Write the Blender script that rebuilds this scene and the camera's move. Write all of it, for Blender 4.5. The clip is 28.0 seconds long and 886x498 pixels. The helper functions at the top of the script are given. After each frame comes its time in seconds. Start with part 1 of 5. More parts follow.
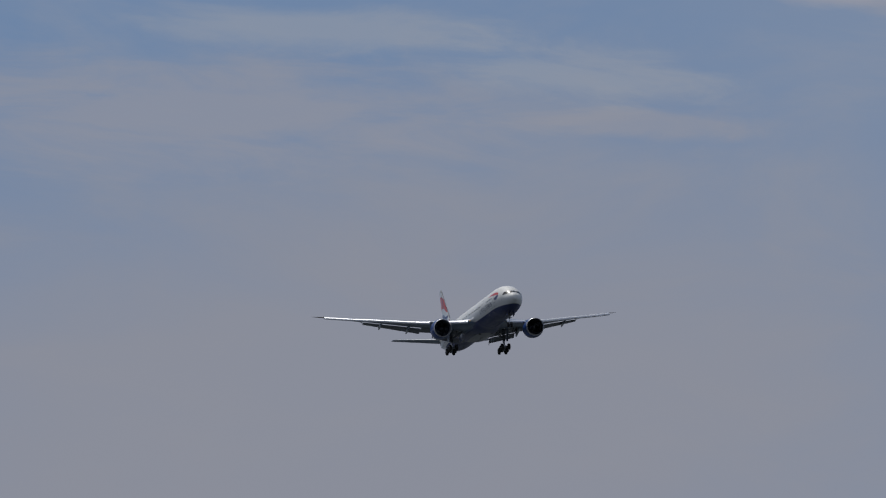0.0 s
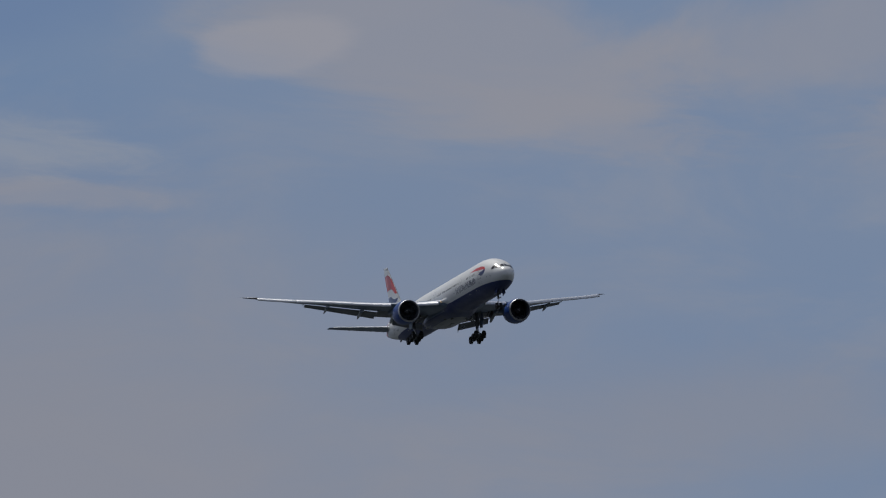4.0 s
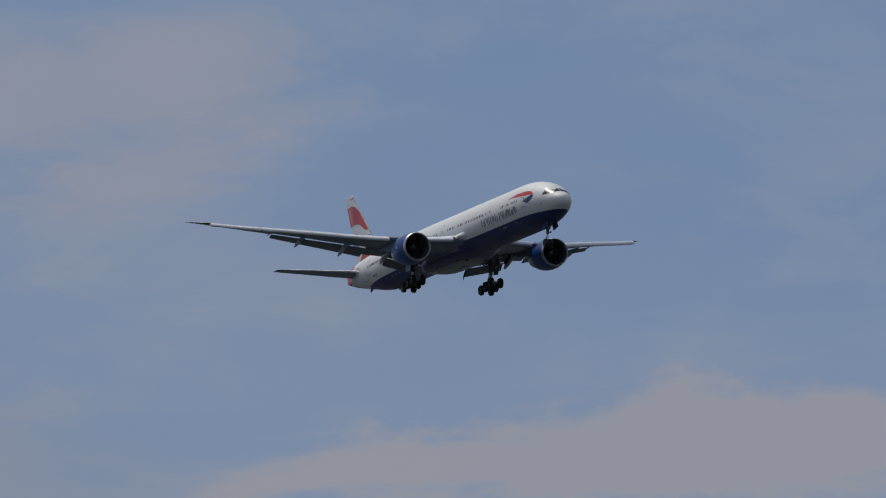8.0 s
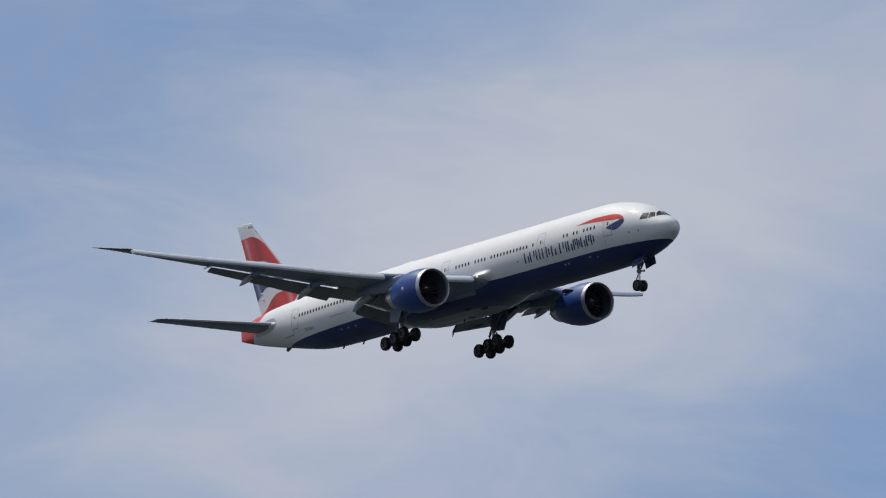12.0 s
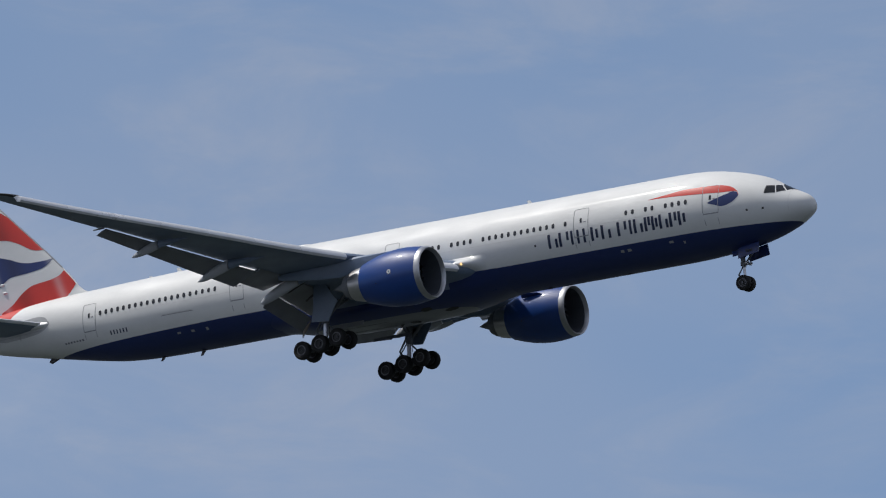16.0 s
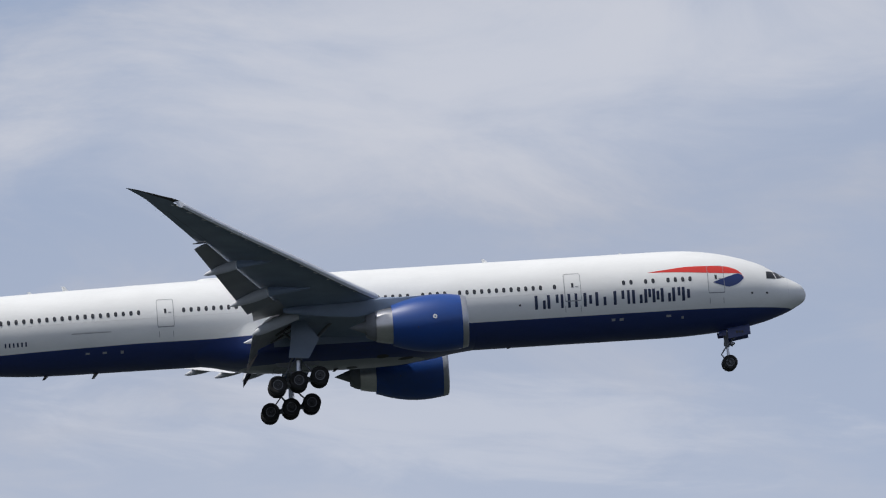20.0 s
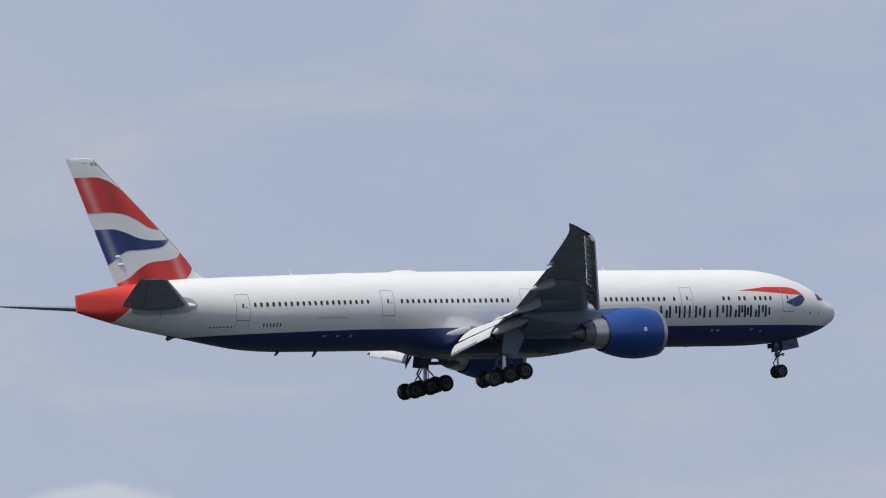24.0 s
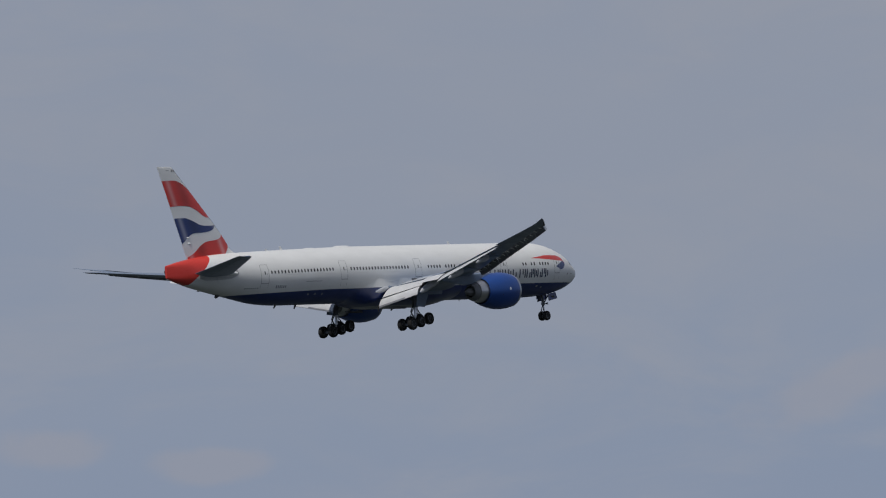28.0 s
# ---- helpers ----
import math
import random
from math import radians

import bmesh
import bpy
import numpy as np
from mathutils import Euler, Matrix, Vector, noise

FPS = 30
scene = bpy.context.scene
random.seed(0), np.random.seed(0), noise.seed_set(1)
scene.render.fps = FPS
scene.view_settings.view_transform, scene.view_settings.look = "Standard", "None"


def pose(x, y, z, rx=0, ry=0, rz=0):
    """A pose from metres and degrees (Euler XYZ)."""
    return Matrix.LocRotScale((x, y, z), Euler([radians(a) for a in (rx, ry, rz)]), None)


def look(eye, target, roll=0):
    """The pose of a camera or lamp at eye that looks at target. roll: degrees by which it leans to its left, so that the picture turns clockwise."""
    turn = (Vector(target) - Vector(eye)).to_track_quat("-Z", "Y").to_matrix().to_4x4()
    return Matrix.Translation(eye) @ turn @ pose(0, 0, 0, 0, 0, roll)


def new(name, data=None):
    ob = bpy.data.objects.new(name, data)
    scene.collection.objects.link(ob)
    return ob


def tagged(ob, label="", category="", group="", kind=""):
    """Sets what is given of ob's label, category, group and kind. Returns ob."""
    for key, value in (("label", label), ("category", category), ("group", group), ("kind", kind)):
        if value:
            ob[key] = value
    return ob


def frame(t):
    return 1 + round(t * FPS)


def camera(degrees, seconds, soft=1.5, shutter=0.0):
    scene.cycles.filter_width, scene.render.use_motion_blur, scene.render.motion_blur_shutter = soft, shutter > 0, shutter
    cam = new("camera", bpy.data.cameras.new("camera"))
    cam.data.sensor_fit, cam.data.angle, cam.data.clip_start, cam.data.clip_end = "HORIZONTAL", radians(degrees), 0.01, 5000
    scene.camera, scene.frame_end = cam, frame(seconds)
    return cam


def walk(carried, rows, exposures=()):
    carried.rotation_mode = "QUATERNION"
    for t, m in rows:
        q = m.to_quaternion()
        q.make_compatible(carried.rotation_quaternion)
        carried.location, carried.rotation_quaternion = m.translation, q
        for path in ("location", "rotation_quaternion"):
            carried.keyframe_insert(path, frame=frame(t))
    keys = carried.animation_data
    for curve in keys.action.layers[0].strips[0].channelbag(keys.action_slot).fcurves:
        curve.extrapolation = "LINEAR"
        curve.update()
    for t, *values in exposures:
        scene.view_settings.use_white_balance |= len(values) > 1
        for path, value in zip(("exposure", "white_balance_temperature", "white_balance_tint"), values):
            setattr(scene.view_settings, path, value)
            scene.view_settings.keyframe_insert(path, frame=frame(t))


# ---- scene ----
# A twin-engined wide-body airliner passes on its landing approach; the camera stands still and pans after it.
cam = camera(7.2231, 28.0, soft=1.15)
walk(cam, [
    (0, pose(0, 0, 1.7, 96.8049, 2.1754, 74.0166)),
    (0.2, pose(0, 0, 1.7, 96.8291, 1.9316, 73.7997)),
    (0.5, pose(0, 0, 1.7, 96.8671, 1.5655, 73.4332)),
    (0.7, pose(0, 0, 1.7, 96.8909, 1.3388, 73.1618)),
    (1, pose(0, 0, 1.7, 96.9504, 1.2334, 72.8577)),
    (1.2, pose(0, 0, 1.7, 96.9811, 1.4101, 72.7684)),
    (1.5, pose(0, 0, 1.7, 97.0463, 1.7325, 72.7379)),
    (1.7, pose(0, 0, 1.7, 97.1035, 1.8396, 72.6409)),
    (2, pose(0, 0, 1.7, 97.2158, 1.9719, 72.3405)),
    (2.2, pose(0, 0, 1.7, 97.2837, 2.0732, 72.0209)),
    (2.5, pose(0, 0, 1.7, 97.3360, 2.2769, 71.3991)),
    (2.7, pose(0, 0, 1.7, 97.3223, 2.4822, 71.1193)),
    (3, pose(0, 0, 1.7, 97.3038, 2.7517, 70.7000)),
    (3.2, pose(0, 0, 1.7, 97.2680, 2.8055, 70.3915)),
    (3.5, pose(0, 0, 1.7, 97.2154, 2.7582, 70.0041)),
    (4, pose(0, 0, 1.7, 97.1832, 2.6041, 69.3277)),
    (4.5, pose(0, 0, 1.7, 97.1636, 2.2703, 68.6524)),
    (5, pose(0, 0, 1.7, 97.1613, 1.9170, 67.9025)),
    (5.5, pose(0, 0, 1.7, 97.1816, 1.7046, 67.0028)),
    (5.7, pose(0, 0, 1.7, 97.2060, 1.7618, 66.5931)),
    (6, pose(0, 0, 1.7, 97.2519, 1.9359, 65.9205)),
    (6.2, pose(0, 0, 1.7, 97.2716, 2.0220, 65.1688)),
    (6.5, pose(0, 0, 1.7, 97.3225, 1.8806, 64.5750)),
    (6.7, pose(0, 0, 1.7, 97.3250, 1.6239, 64.3144)),
    (7, pose(0, 0, 1.7, 97.3598, 1.3239, 64.0526)),
    (7.2, pose(0, 0, 1.7, 97.3928, 1.2071, 63.8335)),
    (7.5, pose(0, 0, 1.7, 97.4175, 1.0603, 63.4849)),
    (7.7, pose(0, 0, 1.7, 97.4375, 0.9363, 63.0659)),
    (8, pose(0, 0, 1.7, 97.4806, 0.9022, 62.2604)),
    (8.2, pose(0, 0, 1.7, 97.5397, 1.1135, 61.6769)),
    (8.5, pose(0, 0, 1.7, 97.6101, 1.6894, 60.9572)),
    (8.7, pose(0, 0, 1.7, 97.6464, 2.1267, 60.1936)),
    (9, pose(0, 0, 1.7, 97.7627, 2.6405, 59.2875)),
    (9.2, pose(0, 0, 1.7, 97.8613, 2.7730, 58.7823)),
    (9.5, pose(0, 0, 1.7, 98.0137, 2.6411, 57.9970)),
    (9.7, pose(0, 0, 1.7, 98.1176, 2.3747, 57.3754)),
    (10, pose(0, 0, 1.7, 98.2652, 1.8658, 56.5337)),
    (10.2, pose(0, 0, 1.7, 98.3396, 1.5318, 55.9755)),
    (10.5, pose(0, 0, 1.7, 98.4542, 1.0140, 55.2409)),
    (10.7, pose(0, 0, 1.7, 98.5335, 0.6389, 54.5989)),
    (11, pose(0, 0, 1.7, 98.6694, 0.1993, 53.5437)),
    (11.2, pose(0, 0, 1.7, 98.7500, 0.1104, 52.9396)),
    (11.5, pose(0, 0, 1.7, 98.8566, 0.3113, 52.1395)),
    (11.7, pose(0, 0, 1.7, 98.9187, 0.6305, 51.5334)),
    (12, pose(0, 0, 1.7, 99.0489, 1.1374, 50.3932)),
    (12.2, pose(0, 0, 1.7, 99.1421, 1.3450, 49.5211)),
    (12.5, pose(0, 0, 1.7, 99.2733, 1.5375, 48.4322)),
    (13, pose(0, 0, 1.7, 99.4795, 1.9052, 46.2959)),
    (13.5, pose(0, 0, 1.7, 99.6820, 2.1762, 43.9590)),
    (14, pose(0, 0, 1.7, 99.8908, 2.3277, 41.3910)),
    (14.5, pose(0, 0, 1.7, 100.1151, 2.3371, 38.5614)),
    (14.7, pose(0, 0, 1.7, 100.2399, 2.3670, 37.2645)),
    (15, pose(0, 0, 1.7, 100.4644, 2.2915, 35.2439)),
    (15.2, pose(0, 0, 1.7, 100.5478, 2.0620, 34.0023)),
    (15.5, pose(0, 0, 1.7, 100.6210, 1.6722, 31.9836)),
    (15.7, pose(0, 0, 1.7, 100.5621, 1.5537, 30.0723)),
    (16, pose(0, 0, 1.7, 100.3690, 1.5406, 27.5822)),
    (16.2, pose(0, 0, 1.7, 100.3813, 1.5627, 26.3748)),
    (16.5, pose(0, 0, 1.7, 100.4216, 1.5868, 24.0514)),
    (16.7, pose(0, 0, 1.7, 100.4731, 1.5808, 22.5034)),
    (17, pose(0, 0, 1.7, 100.5112, 1.5644, 20.0392)),
    (17.2, pose(0, 0, 1.7, 100.4911, 1.5700, 17.6498)),
    (17.5, pose(0, 0, 1.7, 100.5154, 1.5981, 14.1489)),
    (17.7, pose(0, 0, 1.7, 100.5160, 1.6182, 12.1435)),
    (18, pose(0, 0, 1.7, 100.5143, 1.6157, 9.5567)),
    (18.2, pose(0, 0, 1.7, 100.5529, 1.5807, 7.8021)),
    (18.5, pose(0, 0, 1.7, 100.4900, 1.5771, 5.1526)),
    (18.7, pose(0, 0, 1.7, 100.3154, 1.6657, 3.4603)),
    (19, pose(0, 0, 1.7, 100.3861, 1.8172, 0.9608)),
    (19.2, pose(0, 0, 1.7, 100.3891, 1.8474, -0.9078)),
    (19.5, pose(0, 0, 1.7, 100.3303, 1.9113, -3.8651)),
    (19.7, pose(0, 0, 1.7, 100.1615, 2.0611, -5.8706)),
    (20, pose(0, 0, 1.7, 99.9548, 2.3357, -8.5998)),
    (20.2, pose(0, 0, 1.7, 99.7411, 2.4481, -10.0741)),
    (20.5, pose(0, 0, 1.7, 99.2724, 2.5150, -11.8072)),
    (20.7, pose(0, 0, 1.7, 99.1259, 2.5327, -13.3384)),
    (21, pose(0, 0, 1.7, 98.9891, 2.5566, -16.1463)),
    (21.2, pose(0, 0, 1.7, 98.8422, 2.5855, -18.4799)),
    (21.5, pose(0, 0, 1.7, 98.6834, 2.5898, -22.0947)),
    (22, pose(0, 0, 1.7, 98.2739, 2.3577, -26.2187)),
    (22.5, pose(0, 0, 1.7, 97.8212, 2.0033, -29.7863)),
    (23, pose(0, 0, 1.7, 97.3554, 1.6993, -32.9924)),
    (23.5, pose(0, 0, 1.7, 96.9080, 1.6124, -36.0465)),
    (23.7, pose(0, 0, 1.7, 96.6913, 1.6605, -37.1405)),
    (24, pose(0, 0, 1.7, 96.4906, 1.8345, -38.7598)),
    (24.2, pose(0, 0, 1.7, 96.3590, 2.0205, -39.9174)),
    (24.5, pose(0, 0, 1.7, 96.0973, 2.3833, -41.8284)),
    (24.7, pose(0, 0, 1.7, 95.9448, 2.6568, -43.1924)),
    (25, pose(0, 0, 1.7, 95.6578, 2.9857, -44.6522)),
    (25.2, pose(0, 0, 1.7, 95.3555, 3.1065, -45.2693)),
    (25.5, pose(0, 0, 1.7, 94.8198, 3.1733, -46.3657)),
    (25.7, pose(0, 0, 1.7, 94.5491, 3.1396, -47.3853)),
    (26, pose(0, 0, 1.7, 94.1679, 3.0428, -48.9625)),
    (26.2, pose(0, 0, 1.7, 94.0286, 2.9826, -49.8720)),
    (26.5, pose(0, 0, 1.7, 93.8958, 2.9337, -51.0990)),
    (26.7, pose(0, 0, 1.7, 93.9559, 2.9429, -52.0650)),
    (27, pose(0, 0, 1.7, 93.8664, 3.0497, -53.5965)),
    (27.2, pose(0, 0, 1.7, 93.8286, 3.1866, -54.5948)),
    (27.5, pose(0, 0, 1.7, 93.7753, 3.3473, -55.9973)),
    (27.7, pose(0, 0, 1.7, 93.7156, 3.3587, -56.3843)),
    (28, pose(0, 0, 1.7, 93.4572, 3.3096, -56.9598)),
], exposures=[(0, -0.36, 6250, 10), (3, -0.43, 6250, 10), (6, -0.45, 6250, 10), (8, -0.33, 6250, 10), (10, -0.03, 6250, 10), (11, 0.1, 6250, 10), (12, 0.14, 6250, 10), (15, 0.1, 6250, 10), (17, 0.1, 6250, 10), (18, 0.2, 6250, 10), (20, 0.34, 6250, 10), (21, 0.42, 6250, 10), (22, 0.4, 6250, 10), (25, 0.28, 6250, 10), (26, 0.18, 6250, 10), (27, -0.03, 6250, 10), (28, -0.28, 6250, 10)])

# ---- world and sun ----
SUN = Vector((-0.50, -0.11, 0.86)).normalized()


def world_sky():
    w = bpy.data.worlds.new("sky")
    scene.world = w
    w.use_nodes = True
    nt = w.node_tree
    nt.nodes.clear()
    nd, ln = nt.nodes, nt.links

    def math_node(op, a, b=None, c=None, clamp=False):
        n = nd.new("ShaderNodeMath")
        n.operation, n.use_clamp = op, clamp
        for i, v in enumerate((a, b, c)):
            if v is None:
                continue
            if isinstance(v, (int, float)):
                n.inputs[i].default_value = v
            else:
                ln.new(v, n.inputs[i])
        return n.outputs[0]

    def smooth(v, lo, hi):
        n = nd.new("ShaderNodeMapRange")
        n.interpolation_type = "SMOOTHSTEP"
        ln.new(v, n.inputs[0])
        n.inputs[1].default_value, n.inputs[2].default_value = lo, hi
        return n.outputs[0]

    def mix(f, a, b):
        n = nd.new("ShaderNodeMix")
        n.data_type = "RGBA"
        for v, i in ((f, n.inputs[0]), (a, n.inputs[6]), (b, n.inputs[7])):
            if isinstance(v, float):
                i.default_value = v
            elif isinstance(v, tuple):
                i.default_value = (*v, 1)
            else:
                ln.new(v, i)
        return n.outputs[2]

    co = nd.new("ShaderNodeTexCoord")
    sep = nd.new("ShaderNodeSeparateXYZ")
    ln.new(co.outputs["Generated"], sep.inputs[0])
    az = math_node("MULTIPLY", math_node("ARCTAN2", sep.outputs[0], sep.outputs[1]), 57.2958)
    el = math_node("MULTIPLY", math_node("ARCSINE", sep.outputs[2]), 57.2958)

    def noise(sx, sy, scale, detail, rough, shift=0.0, da=0.0, de=0.0, warp=0.0, slope=0.0):
        """Cloud texture over bearing and height, in degrees."""
        c = nd.new("ShaderNodeCombineXYZ")
        ln.new(math_node("MULTIPLY_ADD", az, sx, shift + da * sx), c.inputs[0])
        up = math_node("MULTIPLY_ADD", el, sy, shift + de * sy)
        ln.new(math_node("ADD", up, math_node("MULTIPLY", az, slope * sy)) if slope else up, c.inputs[1])
        n = nd.new("ShaderNodeTexNoise")
        ln.new(c.outputs[0], n.inputs["Vector"])
        n.inputs["Scale"].default_value, n.inputs["Detail"].default_value = scale, detail
        n.inputs["Roughness"].default_value, n.inputs["Distortion"].default_value = rough, warp
        return n.outputs[0]

    wisp = noise(0.42, 1.05, 0.95, 9, 0.60, warp=0.45, slope=0.05)
    broad = noise(0.12, 0.3, 0.7, 3, 0.5, 7.3)
    fibre = noise(0.45, 2.0, 1.5, 8, 0.62, 3.1, warp=0.5, slope=0.10)
    puff = noise(1.0, 1.15, 0.85, 9, 0.56, 11.7)
    puff_sun = noise(1.0, 1.15, 0.85, 9, 0.56, 11.7, -0.14, 0.16)
    sky = nd.new("ShaderNodeTexSky")
    sky.sky_type, sky.sun_disc = "NISHITA", False
    sky.sun_elevation, sky.sun_rotation = math.asin(SUN.z), math.atan2(SUN.x, SUN.y)
    sky.altitude, sky.air_density, sky.dust_density, sky.ozone_density = 20, 1.0, 0.6, 2.5
    dim = nd.new("ShaderNodeVectorMath")
    dim.operation = "SCALE"
    ln.new(sky.outputs[0], dim.inputs[0])
    dim.inputs["Scale"].default_value = SKY

    def patch(a, e, wa, we, tilt, tex, weight, lo, hi):
        """A cloud round the bearing a and height e: an uneven oval broken up by the texture."""
        ct, st = math.cos(radians(tilt)), math.sin(radians(tilt))
        da, de = math_node("SUBTRACT", az, a), math_node("SUBTRACT", el, e)
        u = math_node("ADD", math_node("MULTIPLY", da, ct / wa), math_node("MULTIPLY", de, st / wa))
        v = math_node("SUBTRACT", math_node("MULTIPLY", de, ct / we), math_node("MULTIPLY", da, st / we))
        r = math_node("SQRT", math_node("ADD", math_node("MULTIPLY", u, u), math_node("MULTIPLY", v, v)))
        d = math_node("SUBTRACT", 1.0, r)
        return smooth(math_node("ADD", d, math_node("MULTIPLY", math_node("SUBTRACT", tex, 0.5), weight)), lo, hi)

    # thin high veil: thicker towards the bearings the airliner flies to, and added unseen behind the camera to brighten
    # the near flank
    round_back = math_node("MAXIMUM", smooth(az, -16, 20), smooth(az, -92, -125))
    veil = math_node("ADD", math_node("MULTIPLY", round_back, 0.62), math_node("MULTIPLY", smooth(broad, 0.35, 0.7), 0.25))
    veil = math_node("ADD", veil, math_node("MULTIPLY", math_node("MULTIPLY", smooth(el, 8.0, 2.0), smooth(az, 40, 20)), 0.30))
    veil = math_node("SUBTRACT", veil, math_node("MULTIPLY", math_node("MULTIPLY", smooth(el, 6.0, 1.5), smooth(az, 34, 48)), 0.24))
    veil = math_node("SUBTRACT", veil, math_node("MULTIPLY", smooth(az, 45, 60), 0.14))
    veil = math_node("ADD", veil, math_node("MULTIPLY", smooth(wisp, 0.42, 0.75), 0.30), clamp=True)
    veil = math_node("MULTIPLY", veil, 0.9)
    haze = math_node("MULTIPLY", smooth(el, 34, 3), 0.85)
    col = mix(veil, mix(haze, dim.outputs[0], HAZE), VEIL)
    thin = []
    for args in CLOUDS:
        thin.append((patch(*args[:5], {"w": wisp, "f": fibre, "p": puff}[args[5]], *args[6:9]), args[9], args[10]))
    for dens, amount, tone in thin:
        col = mix(math_node("MULTIPLY", dens, amount), col, tone)
    # cumulus: lit from the upper left, greyer in its folds
    relief = smooth(math_node("SUBTRACT", puff, puff_sun), -0.10, 0.16)
    body = mix(relief, (0.385, 0.40, 0.44), (0.57, 0.55, 0.54))
    soft_body = mix(relief, (0.375, 0.385, 0.435), (0.515, 0.505, 0.525))
    foot = smooth(el, 10.5, 11.5)
    for dens, amount, b in ((patch(-21.9, 7.82, 1.7, 0.85, 0, puff, 1.2, 0.24, 0.33), 0.95, body),
                            (patch(-20.7, 8.05, 0.95, 1.0, 0, puff, 0.9, 0.20, 0.28), 0.97, body),
                            (patch(-22.85, 8.2, 0.42, 0.55, 0, puff, 0.9, 0.20, 0.30), 0.9, body),
                            (math_node("MULTIPLY", foot, patch(-4.5, 11.45, 1.7, 0.85, 0, puff, 1.4, 0.0, 0.6)), 0.62, soft_body),
                            (math_node("MULTIPLY", foot, patch(-2.4, 11.45, 1.6, 0.85, 0, puff, 1.2, 0.10, 0.36)), 0.72, soft_body)):
        col = mix(math_node("MULTIPLY", dens, amount), col, b)
    bg, out = nd.new("ShaderNodeBackground"), nd.new("ShaderNodeOutputWorld")
    ln.new(col, bg.inputs[0])
    ln.new(bg.outputs[0], out.inputs[0])


SKY = 0.06
HAZE = (0.190, 0.285, 0.470)
VEIL = (0.402, 0.404, 0.437)
DULL = (0.345, 0.345, 0.385)
PALE, PINK, GREY, WARM = (0.37, 0.40, 0.46), (0.375, 0.372, 0.412), (0.44, 0.455, 0.50), (0.49, 0.495, 0.53)
